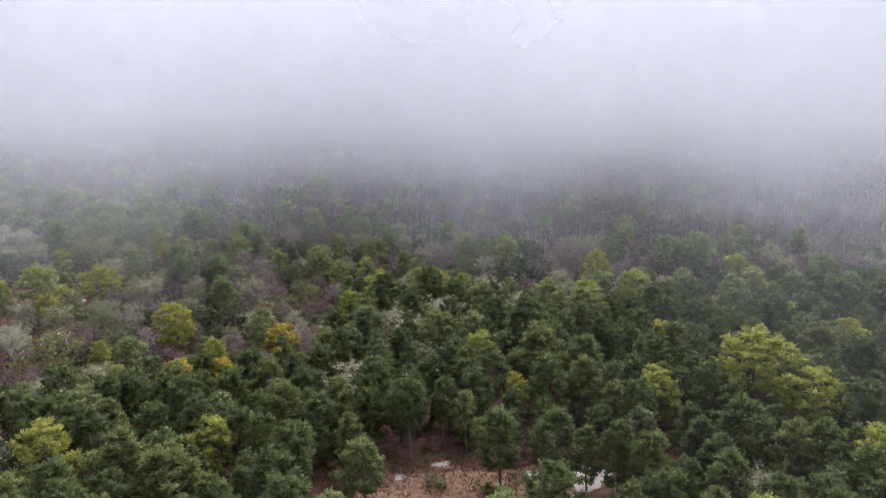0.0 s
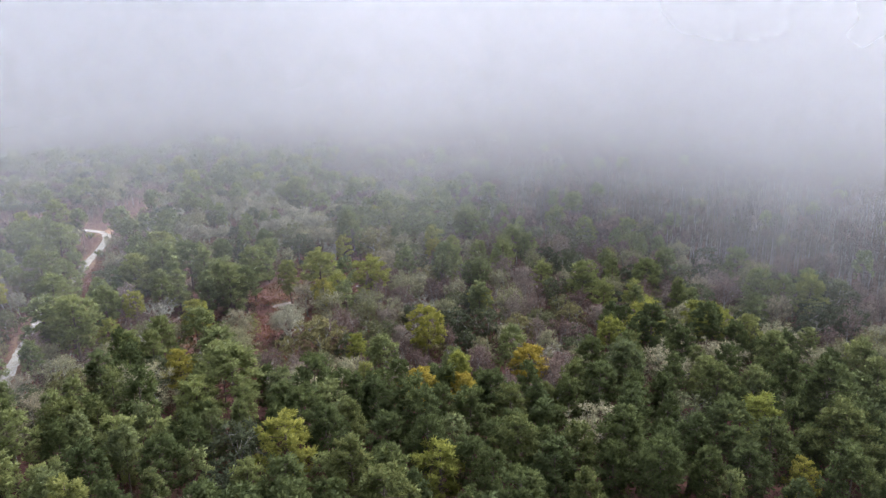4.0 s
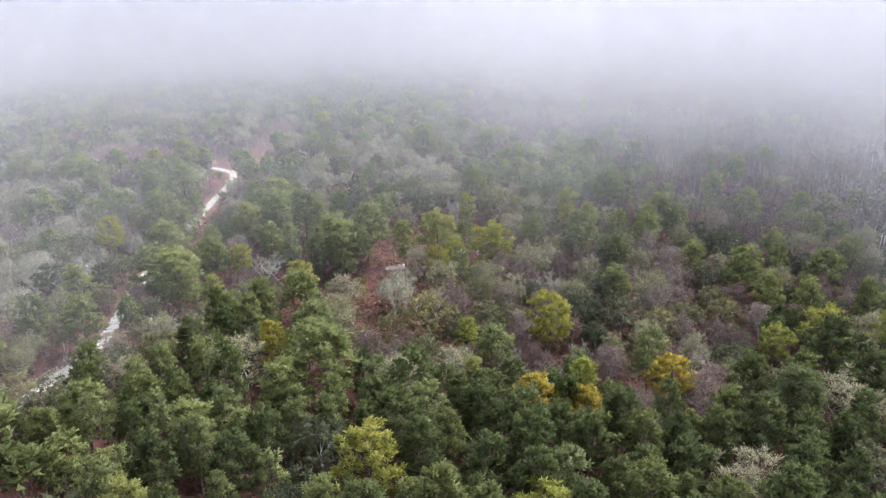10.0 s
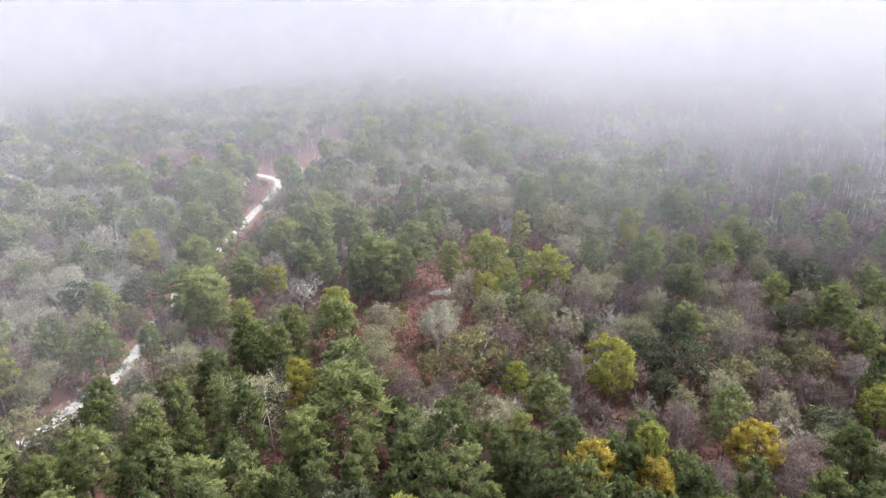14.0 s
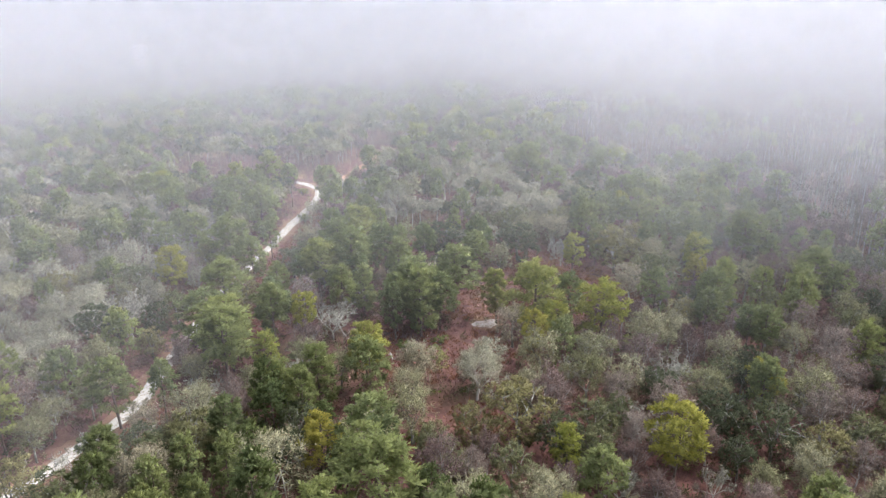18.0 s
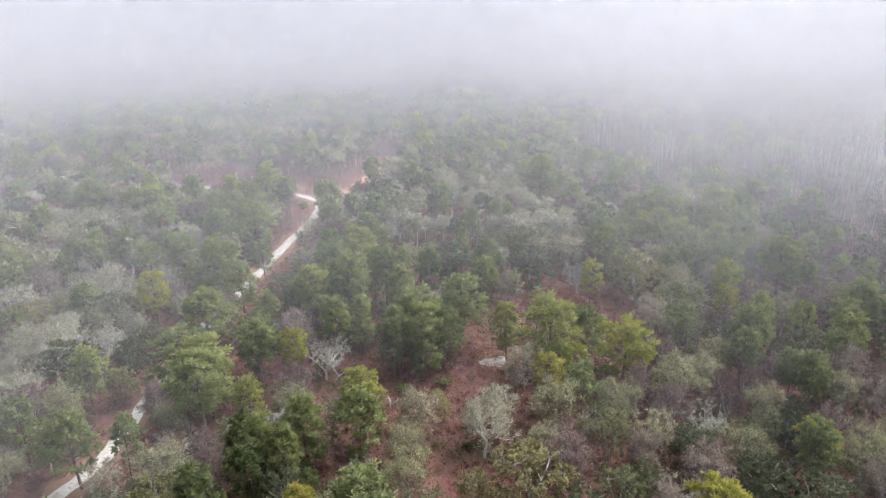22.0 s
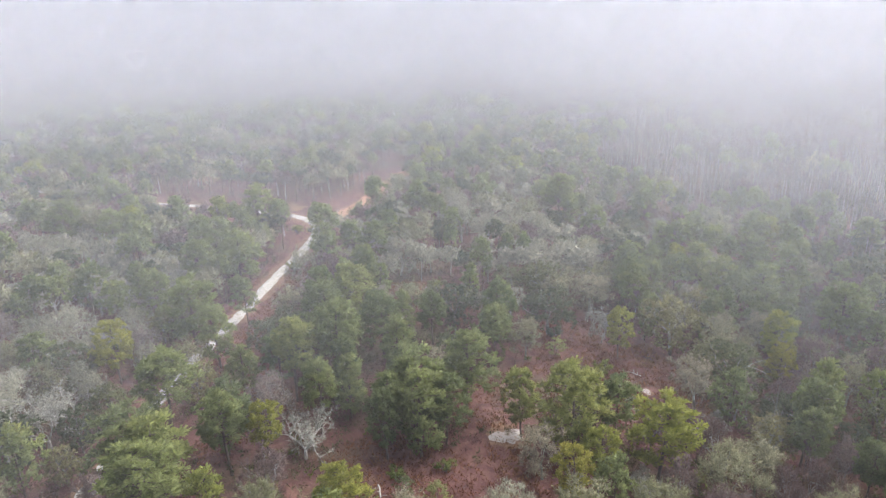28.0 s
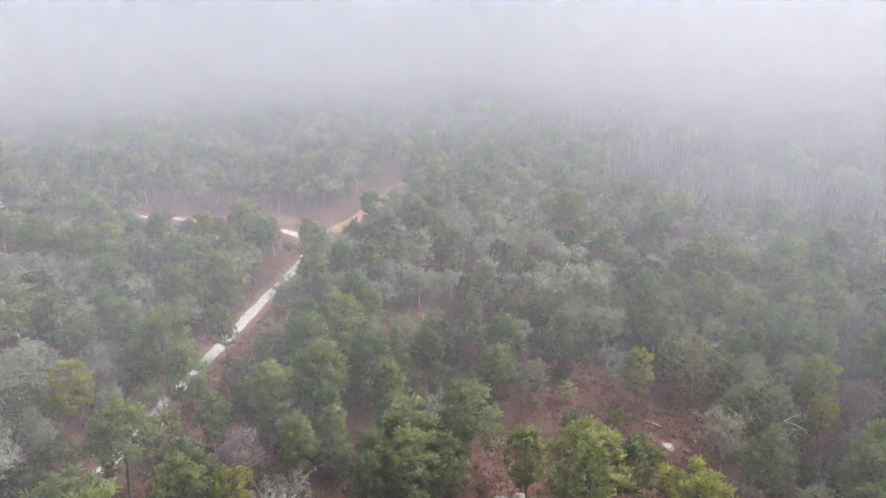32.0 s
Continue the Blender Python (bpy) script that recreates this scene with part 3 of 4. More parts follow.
SWAMP_EDGE = [(-700, 200), (-524, 225), (-440, 300), (-330, 390), (-211, 360), (-190, 306), (-123, 303), (-98, 292), (-72, 268), (-33, 251), (17, 236), (40, 219), (120, 200), (400, 165)]


def along(p, line):
    """Distance from p to a line of points."""
    p, line = np.asarray(p, float), np.asarray(line, float)
    a, d = line[:-1], line[1:] - line[:-1]
    t = np.clip(((p - a) * d).sum(1) / (d * d).sum(1), 0, 1)
    return np.sqrt((((a + d * t[:, None]) - p) ** 2).sum(1)).min()


def in_clearing(x, y, grow=0.0):
    for cx, cy, a, b, h in CLEARINGS:
        c, s = math.cos(radians(h)), math.sin(radians(h))
        u, v = (x - cx) * c + (y - cy) * s, -(x - cx) * s + (y - cy) * c
        if (u / (a + grow)) ** 2 + (v / (b + grow)) ** 2 < 1:
            return True
    return False


def ground_z(x, y):
    return 0.45 * math.sin(x * 0.031 + 1) * math.cos(y * 0.027) + 0.25 * math.sin(x * 0.083) * math.sin(y * 0.071)


xs = [-4500, -2500, -1500, -1000, -750] + list(np.arange(-560, 261, 4.0)) + [400, 700, 1200, 2500, 4500]
ys = [-4500, -2500, -1200, -500, -200] + list(np.arange(-60, 641, 4.0)) + [750, 1000, 1600, 2500, 4500]
gv = [(x, y, ground_z(x, y) if -600 < x < 300 and -100 < y < 700 else 0.0) for y in ys for x in xs]
nx = len(xs)
ground_mesh = bpy.data.meshes.new("ground")
ground_mesh.from_pydata(gv, [], [(j * nx + i, j * nx + i + 1, (j + 1) * nx + i + 1, (j + 1) * nx + i) for j in range(len(ys) - 1) for i in range(nx - 1)])
ground_mesh.materials.append(M_GROUND)
ground_mesh.shade_smooth()
tagged(new("ground", ground_mesh), "reddish-brown forest floor of pine straw and dry grass", "ground", kind="structure")


def smooth_line(line, step=1.2):
    """A Catmull-Rom curve through the points, resampled."""
    p = np.array([line[0]] + list(line) + [line[-1]], float)
    out = []
    for i in range(1, len(p) - 2):
        n = max(2, int(np.linalg.norm(p[i + 1] - p[i]) / step))
        for t in np.arange(n) / n:
            out.append(0.5 * (2 * p[i] + (p[i + 1] - p[i - 1]) * t + (2 * p[i - 1] - 5 * p[i] + 4 * p[i + 1] - p[i + 2]) * t * t + (3 * p[i] - p[i - 1] - 3 * p[i + 1] + p[i + 2]) * t ** 3))
    return np.array(out + [p[-1]])


def strip(name, line, half, lift, material, ragged, seed):
    """A track laid on the ground, with a crown in the middle and ragged edges."""
    rng = np.random.RandomState(seed)
    pts = smooth_line(line)
    d = unit(np.gradient(pts, axis=0))
    side = np.stack([-d[:, 1], d[:, 0]], axis=1)
    offs = np.array([-1, -0.8, -0.4, 0, 0.4, 0.8, 1])
    rise = np.array([-0.10, 0.0, -0.03, 0.03, -0.03, 0.0, -0.10])
    verts = []
    for i, p in enumerate(pts):
        wl_, wr_ = half + rng.uniform(-ragged, ragged), half + rng.uniform(-ragged, ragged)
        for o, r in zip(offs, rise):
            q = p + side[i] * o * (wl_ if o < 0 else wr_)
            verts.append((q[0], q[1], ground_z(q[0], q[1]) + lift + r))
    k = len(offs)
    me = bpy.data.meshes.new(name)
    me.from_pydata(verts, [], [(i * k + j, (i + 1) * k + j, (i + 1) * k + j + 1, i * k + j + 1) for i in range(len(pts) - 1) for j in range(k - 1)])
    me.materials.append(material)
    me.shade_smooth()
    return new(name, me)


tagged(strip("verge", ROAD, 3.0, 0.08, M_VERGE, 1.0, 1), "dry grass verge beside the sand track", "verge", kind="structure")
tagged(strip("road", ROAD, 1.35, 0.16, M_TRACK, 0.3, 2), "winding single-lane track of pale sand", "road", kind="structure")
tagged(strip("side_track", BRANCH, 2.6, 0.13, M_ORANGE, 0.6, 3), "orange-brown earth track that forks off the road", "road", kind="structure")


def patch(name, x, y, r, material, label, seed, stretch=1.0, lift=0.2):
    """A bare patch of ground with a ragged outline."""
    rng = np.random.RandomState(seed)
    k, verts = 64, [(x, y, ground_z(x, y) + lift + 0.04)]
    ph = rng.uniform(0, 6.28, 4)
    for ring in (0.5, 1.0):
        for i in range(k):
            a = i * 2 * math.pi / k
            w = r * ring * (1 + 0.2 * math.sin(2 * a + ph[0]) + 0.13 * math.sin(3 * a + ph[1]) + 0.08 * math.sin(7 * a + ph[2]) + 0.04 * math.sin(15 * a + ph[3]))
            q = (x + w * math.cos(a) * stretch, y + w * math.sin(a))
            verts.append((*q, ground_z(*q) + lift * (1.6 - ring)))
    faces = [(0, 1 + i, 1 + (i + 1) % k) for i in range(k)]
    faces += [(1 + i, 1 + k + i, 1 + k + (i + 1) % k, 1 + (i + 1) % k) for i in range(k)]
    me = bpy.data.meshes.new(name)
    me.from_pydata(verts, [], faces)
    me.materials.append(material)
    return tagged(new(name, me), label, "bare ground", kind="structure")


for i, (x, y, r, s) in enumerate([(23.6, 102.5, 3.2, 1.1), (-1, 107.5, 0.9, 1.5), (14, 104, 0.8, 1.3), (-8, 104, 0.7, 1.6), (-115.5, 172.2, 2.4, 1.0), (-104.4, 194.8, 0.6, 1.0), (-106, 201.5, 0.8, 1.2), (-169, 207, 1.8, 1.5)]):
    patch("sand_patch", x, y, r, M_SAND, "bare patch of white sand in the dry grass", 200 + i, s)
    patch("sand_rim", x, y, r * 1.5, M_TAN, "sandy dry grass round a patch of bare sand", 240 + i, s, 0.12)

for i, (x, y, r, s) in enumerate([(4.0, 98.0, 7.5, 3.2), (-164, 205, 5.0, 1.6), (-320, 226, 6.0, 1.6), (-262, 222, 5.0, 2.6)]):
    patch("bare_ground", x, y, r, M_TAN, "tan dry grass and bare orange earth", 220 + i, s, 0.07)

# ---- single trees ----
PINES_A = [
    (-109.3, 78.1, 2.6), (-85.0, 79.2, 3.0), (-104.2, 81.1, 3.8), (-77.6, 85.6, 3.1), (58.9, 86.2, 3.2), (54.3, 86.4, 2.6),
    (-39.9, 87.0, 4.0), (-87.8, 87.3, 3.7), (-56.1, 87.6, 3.6), (-24.6, 87.8, 4.0), (-37.8, 92.6, 2.9), (30.9, 93.0, 3.4),
    (-12.3, 93.1, 3.4), (51.5, 93.8, 3.8), (40.6, 94.2, 3.4), (-48.2, 94.4, 3.8), (-22.8, 95.0, 3.4), (17.1, 98.3, 3.5),
    (46.8, 98.8, 4.4), (8.5, 100.3, 3.6), (-136.8, 100.3, 3.6), (-15.7, 104.0, 2.8), (-41.2, 104.2, 3.0), (-49.0, 105.3, 3.7),
    (-111.6, 106.2, 3.4), (40.5, 106.3, 2.8), (-56.8, 107.8, 2.6), (-27.4, 109.1, 3.4), (-6.2, 109.2, 3.4), (11.3, 111.5, 2.9),
]
PINES_B = [
    (29.8, 112.8, 3.0), (-19.9, 113.9, 3.2), (-55.1, 114.4, 3.0), (-37.9, 115.8, 3.0), (5.2, 116.0, 3.0), (-30.0, 116.4, 2.6),
    (-13.2, 116.9, 3.6), (-132.2, 118.7, 4.8), (77.3, 119.6, 3.6), (-3.0, 121.0, 3.7), (46.5, 121.1, 3.2), (-146.0, 121.3, 4.8),
    (-139.2, 123.8, 4.7), (27.2, 124.4, 4.3), (18.6, 124.8, 4.3), (-23.5, 127.3, 2.6), (-28.4, 128.8, 2.6), (-19.3, 132.3, 3.3),
    (-47.9, 132.4, 2.6), (-156.6, 132.7, 4.5), (74.6, 132.8, 3.4), (-140.3, 134.8, 3.7), (-145.5, 137.2, 3.5), (17.8, 140.2, 4.8),
    (72.2, 145.3, 3.7), (-158.5, 147.9, 2.7), (-172.0, 150.5, 3.4), (-198.0, 150.2, 4.0),
]
PINES_C = [
    (-183.0, 151.0, 4.8), (31.3, 151.1, 4.8), (-264.1, 152.9, 4.8), (47.4, 153.8, 3.9), (-154.8, 153.9, 2.8), (-150.7, 154.2, 3.8),
    (-125.5, 154.3, 2.6), (-122.0, 158.5, 4.2), (-128.2, 157.4, 2.6), (-139.3, 157.8, 3.0), (-245.1, 159.2, 4.8),
    (68.2, 160.2, 4.1), (-143.3, 160.4, 3.3), (-148.1, 162.5, 4.8), (-128.2, 162.9, 4.8), (-205.0, 163.4, 4.0), (-121.4, 163.7, 3.2),
    (-185.6, 164.9, 2.6), (-135.2, 166.1, 2.6), (-56.4, 170.6, 2.8), (-164.8, 172.4, 4.3), (-125.2, 172.4, 4.5), (-202.0, 172.6, 4.8),
    (-149.8, 174.6, 4.0), (-104.3, 175.3, 4.8), (-216.8, 175.4, 4.8), (-171.9, 175.5, 3.4), (-167.4, 179.8, 4.5),
]
PINES_D = [
    (-83.5, 111.5, 5.4),     (-145.6, 184.6, 3.1), (69.6, 187.8, 4.7), (-28.7, 188.3, 2.8), (-21.9, 188.5, 2.6), (-63.3, 191.4, 2.6), (-67.0, 192.6, 2.6),
    (-75.3, 193.9, 2.6), (-11.6, 194.4, 2.7), (-138.1, 194.9, 3.7), (-232.1, 196.4, 4.7), (-77.3, 198.3, 3.4), (-78.5, 207.2, 3.9),
    (-64.2, 212.3, 3.3), (-66.2, 220.3, 3.6), (-65.9, 228.4, 3.7), (-84.5, 236.5, 4.7), (-111.0, 239.3, 3.3), (-102.2, 241.9, 4.0),
    (-118.0, 244.6, 4.8), (-106.1, 247.9, 4.7), (-154.4, 257.7, 3.7), (-173.2, 266.5, 4.8),
]
YELLOW_PINES_A = [
    (-61.2, 95.7, 4.7), (-37.7, 100.5, 4.0), (61.2, 106.4, 4.7), (37.3, 114.6, 4.0), (55.9, 116.0, 6.2), 
    (-181.1, 134.2, 3.9), (82.8, 135.3, 3.5), (-115.4, 137.2, 3.6), (-136.9, 139.8, 2.6),
    (-59.8, 146.9, 3.9), (-96.0, 162.5, 2.6), (-22.8, 163.7, 2.8), (-96.3, 170.1, 2.6), (-16.4, 170.7, 4.3), (-57.1, 174.3, 2.8),
    (-2.2, 175.3, 3.7), (-91.6, 179.5, 5.4), (-116.5, 208.4, 2.9), (-117.6, 284.1, 3.2),
]
GOLDEN_PINES_A = [(-51.0, 123.0, 3.5), (-35.0, 142.0, 3.6), (-42.6, 125.6, 2.6)]
YOUNG_PINES_A = [
    (-116.5, 149.5, 1.5), (-111.5, 152.0, 1.8), (-119.0, 144.5, 1.3), (-108.5, 150.0, 1.2),
    (37.5, 94.5, 1.3), (32.6, 95.4, 1.3), (10.3, 95.4, 1.8), (0.5, 118.3, 2.0), (-86.3, 182.4, 1.4), (-83.0, 187.9, 1.4),
    (-105.4, 192.5, 1.3), (-141.3, 193.8, 1.6), (-126.1, 200.1, 2.0),
]
HARDWOODS_A = [
    (44.6, 90.6, 3.7), (-142.9, 91.7, 3.2), (-113.9, 94.5, 3.9), (-164.2, 101.2, 4.5), (-127.6, 101.5, 3.2), (-151.5, 104.3, 4.2),
    (-99.6, 106.1, 5.2), (-124.7, 107.9, 4.4), (-177.2, 110.9, 4.7), (-203.2, 112.1, 5.2), (-184.8, 115.9, 4.9), (-75.1, 119.6, 4.7),
    (-125.9, 120.1, 3.0), (-197.2, 126.7, 4.8), (-206.4, 127.3, 4.6), (-68.1, 127.8, 4.5), (-96.3, 130.0, 4.0), (-125.4, 130.6, 3.7),
    (-199.5, 133.2, 4.8), (-118.3, 133.5, 3.3), (-103.2, 135.9, 3.3), (-215.2, 143.7, 5.2), (-253.4, 143.9, 5.2), (-207.9, 146.3, 4.2),
    (-9.9, 149.6, 5.1), (-27.3, 151.5, 3.0), (-48.5, 151.8, 3.0), (-203.7, 153.1, 4.3), (-19.2, 153.9, 3.4), (-35.8, 157.9, 3.4),
]
HARDWOODS_B = [
    (-81.3, 158.2, 3.8), (-91.0, 158.7, 4.3), (-18.2, 159.1, 3.0), (0.5, 159.5, 5.2), (-77.4, 163.8, 3.3), (-5.9, 163.9, 3.5),
    (18.8, 166.0, 4.2), (-104.4, 167.3, 3.6), (-85.8, 167.5, 4.1), (10.9, 174.8, 5.2), (-51.9, 178.7, 4.5), (-297.8, 182.4, 5.2),
    (-67.2, 183.1, 3.0), (-190.9, 185.1, 3.9), (-79.7, 186.4, 3.5), (-58.8, 196.1, 3.1), (-96.8, 201.9, 4.2), (-181.1, 207.6, 5.2),
    (-198.4, 209.0, 5.2), (-100.4, 211.1, 3.5), (-345.0, 213.1, 5.2), (-55.8, 217.9, 3.4), (-96.2, 220.3, 3.0), (-203.3, 226.7, 4.7),
    (-97.8, 229.5, 3.6), (-186.8, 236.8, 5.2), (-178.1, 238.3, 5.2), (-144.8, 238.6, 4.0), (-166.5, 244.9, 5.2), (-197.7, 245.7, 5.2),
]
HARDWOODS_C = [
    (-175.2, 246.7, 5.2), (-141.8, 256.4, 5.2), (-99.4, 265.1, 4.3), (-142.7, 272.2, 5.2),
]
PALE_TREES_A = [
    (48.4, 89.8, 2.2), (-159.4, 95.8, 2.2), (-161.5, 105.5, 2.2), (-130.4, 113.0, 3.4), (-169.4, 117.4, 4.8), (-175.1, 120.2, 4.3),
    (-122.6, 123.1, 3.8), (-177.5, 124.3, 2.2), (-103.2, 126.0, 2.3), (-104.7, 128.9, 2.4), (-224.4, 136.5, 4.4), (-63.8, 139.0, 2.7),
    (-135.5, 145.4, 4.2), (-96.8, 146.9, 3.9), (6.1, 148.8, 2.2), (-231.2, 149.0, 3.8), (-54.4, 149.1, 2.2), (-100.1, 153.0, 4.3),
    (-85.6, 153.9, 2.2), (-33.7, 173.3, 2.5), (-73.4, 175.0, 3.2), (-29.0, 182.8, 2.2), (-90.0, 194.4, 2.4), (-192.4, 207.7, 4.2),
    (-53.5, 207.9, 2.9), (-122.7, 212.2, 2.8), (-78.6, 213.3, 2.2), (-127.7, 216.6, 2.4), (-92.3, 231.1, 2.2), (-156.4, 232.2, 3.0),
]
PALE_TREES_B = [
    (-259.3, 315.9, 4.1),
]
OAKS_A = [
    (-105.3, 112.6, 3.0), (-156.7, 116.0, 3.3), (-186.9, 127.9, 4.3), (-89.6, 128.4, 3.7), (-70.1, 142.4, 3.2),
    (-222.0, 143.2, 5.3), (-62.2, 152.9, 4.3), (-53.8, 156.2, 3.0), (-167.0, 158.8, 4.1), (-44.8, 164.4, 4.0), (-171.2, 165.7, 4.3),
    (-65.6, 176.3, 3.0), (-180.5, 181.1, 3.0), (-63.5, 185.9, 3.5), (-43.4, 193.9, 4.0), (-72.4, 204.8, 3.0), (-133.3, 207.3, 6.2),
    (-93.9, 210.5, 5.7), (-109.8, 217.5, 6.2), (-118.5, 226.7, 4.5), (-110.3, 231.3, 4.4),
]
PLACED = [("pine", PINES_A), ("pine", PINES_B), ("pine", PINES_C), ("pine", PINES_D), ("yellow", YELLOW_PINES_A), ("golden", GOLDEN_PINES_A), ("young", YOUNG_PINES_A), ("hardwood", HARDWOODS_A), ("hardwood", HARDWOODS_B), ("hardwood", HARDWOODS_C), ("pale", PALE_TREES_A), ("pale", PALE_TREES_B), ("oak", OAKS_A)]


tree_rng = np.random.RandomState(5)
taken, counts = [], {}


def tree(kind, x, y, radius):
    pats = PATTERNS[kind]
    trunk, wood, crown = pats[tree_rng.randint(len(pats))]
    name, label, category, group = LABELS[kind]
    s = radius / MEAN_RADIUS[kind]
    tall = (0.5 + 0.42 * s) * tree_rng.uniform(0.93, 1.07)
    root = new(name)
    root.empty_display_size = 0.5
    root.matrix_world = Matrix.LocRotScale((x, y, ground_z(x, y)), Euler((0, 0, tree_rng.uniform(0, 6.283))), (s, s, tall))
    tagged(root, label, category, group)
    for part_name, me in [("trunk", trunk[0]), *(("limb", w) for w in wood), ("crown", crown)]:
        new(part_name, me).parent = root
    taken.append((x, y, radius))
    counts[name] = counts.get(name, 0) + 1


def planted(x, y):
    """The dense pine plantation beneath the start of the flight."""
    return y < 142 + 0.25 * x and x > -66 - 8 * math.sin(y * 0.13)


def lichened(x, y):
    """Where the bare trees are whitened by lichen: round the bend of the road and west of it."""
    return (-215 < x < -135 and 195 < y < 275) or (x < -158 and 92 < y < 162)


for kind, rows in PLACED:
    for x, y, r in rows:
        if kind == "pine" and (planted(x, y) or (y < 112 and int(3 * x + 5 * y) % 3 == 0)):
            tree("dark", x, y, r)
        elif (kind == "hardwood" and lichened(x, y)) or (kind == "pale" and -101 < x < -96 and 146 < y < 154):
            tree("lichen", x, y, r)
        else:
            tree(kind, x, y, r)


# ---- shrubs and dead snags in the open ----
def shrub_pattern(seed, material):
    rng = np.random.RandomState(seed)
    stems, tips = Geo(), []
    for k in range(9):
        a, r, h = k * 2.4, rng.uniform(0.25, 0.95), rng.uniform(0.55, 1.15)
        top = np.array([math.cos(a) * r, math.sin(a) * r, h * (1.15 - 0.4 * r)])
        stems.tube([(0, 0, -0.15), top * (0.5, 0.5, 0.6), top], [0.04, 0.03, 0.012], 3)
        tips += list(top + rng.normal(size=(4, 3)) * (0.2, 0.2, 0.14))
    tips = np.array(tips)
    crown, out = clumps(rng, tips, 0.17, 10, 0.42, 0.035, np.array([0, 0, 0.35]))
    return stems.mesh("shrub_stems", B_GREY), loose_mesh("shrub_crown", crown, material, out)


SHRUBS = [shrub_pattern(90, M_PALM_THING), shrub_pattern(91, M_PALM_THING), shrub_pattern(92, M_OAK)]
SHRUB_PLACES = [
    (-115.8, 116.1, 1.4), (-111.5, 118.5, 1.5), (-109.8, 121.1, 1.2), (-107.5, 124.5, 1.6), (-102.9, 125.3, 1.6), (-98.9, 127.7, 1.6), (-97.1, 130.9, 1.3), (-126.8, 105.3, 1.8),
    (-110.9, 132.3, 2.0), (-120.5, 195.0, 2.2), (-115.4, 201.2, 2.2), (-108.7, 196.4, 1.4), (-137.5, 189.7, 1.4), (-167.5, 207.2, 2.2), (-145.9, 176.2, 2.0), (-230.4, 208.8, 2.2),
    (-203.8, 189.8, 2.2), (-131.2, 207.2, 1.7), (-132.8, 189.0, 1.5), (-118.9, 184.2, 1.4), (-1.6, 100.7, 1.8), (6.5, 98.0, 1.8), (30.3, 109.1, 2.2), (28.5, 118.8, 2.2),
    (3.0, 113.8, 2.0), (15.3, 99.7, 1.1), (54.2, 99.1, 1.4), (-116.5, 158.6, 1.6), (-126.1, 160.9, 1.2), (-158.7, 164.3, 2.0), (-120.8, 151.8, 1.7)]
for i, (x, y, r) in enumerate(SHRUB_PLACES):
    stems, crown = SHRUBS[i % 3 if i > 8 else i % 2]
    root = new("shrub")
    root.matrix_world = Matrix.LocRotScale((x, y, ground_z(x, y)), Euler((0, 0, i * 1.7)), (r, r, r * 0.95))
    tagged(root, "low bushy yellow-green shrub in dry grass" if crown is not SHRUBS[2][1] else "low dull green evergreen shrub in dry grass", "shrub", "shrubs in the clearings")
    new("stem", stems).parent = root
    new("crown", crown).parent = root


def snag_pattern(seed):
    rng = np.random.RandomState(seed)
    g = Geo()
    lean = rng.uniform(-0.5, 0.5, 2)
    g.tube([(0, 0, -0.2), (lean[0] * 0.4, lean[1] * 0.4, 3.0), (lean[0], lean[1], 6.2)], [0.15, 0.11, 0.05], 6)
    arms = []
    for k in range(5):
        f, a, r = rng.uniform(0.5, 0.97), k * 2.4, rng.uniform(0.7, 1.7)
        base = np.array([lean[0] * f, lean[1] * f, 6.2 * f])
        tip = base + (math.cos(a) * r, math.sin(a) * r, r * 0.55)
        arm = Geo()
        arm.tube([base, (base + tip) / 2 + (0, 0, -0.12), tip, tip + (math.cos(a + 1) * 0.5, math.sin(a + 1) * 0.5, 0.35)], [0.06, 0.045, 0.03, 0.012], 4)
        arms.append(arm.mesh("snag_limb", B_PALE))
    return g.mesh("snag_trunk", B_PALE, True), arms


SNAGS = [snag_pattern(95 + i) for i in range(3)]
for i, (x, y) in enumerate([(-75.8, 103.3), (-87.8, 111.2), (-98.4, 107.0), (-132.6, 241.4), (-154.3, 168.8), (6.3, 153.7)]):
    trunk, arms = SNAGS[i % 3]
    root = new("dead_snag")
    root.matrix_world = Matrix.LocRotScale((x, y, ground_z(x, y)), Euler((0, 0, i * 2.1)), (1, 1, 0.9 + 0.07 * (i % 4)))
    tagged(root, "bleached dead tree trunk with a few broken branches", "dead tree", "dead snags")
    new("trunk", trunk).parent = root
    for arm in arms:
        new("limb", arm).parent = root


def fallen_pattern(seed):
    rng = np.random.RandomState(seed)
    g, pts = Geo(), [np.array([-1.6, 0.0, 0.12])]
    for k in range(4):
        pts.append(pts[-1] + (0.8, rng.uniform(-0.25, 0.25), rng.uniform(-0.03, 0.08)))
    g.tube(pts, [0.13, 0.12, 0.10, 0.08, 0.04], 6)
    twigs = Geo()
    for k in (1, 2, 3):
        tip = pts[k] + (rng.uniform(0.2, 0.7), rng.choice([-1, 1]) * rng.uniform(0.5, 1.0), rng.uniform(0.1, 0.5))
        twigs.tube([pts[k], (pts[k] + tip) / 2 + (0, 0, 0.08), tip], [0.05, 0.035, 0.012], 4)
    return g.mesh("fallen_stem", B_PALE, True), twigs.mesh("fallen_twigs", B_PALE)


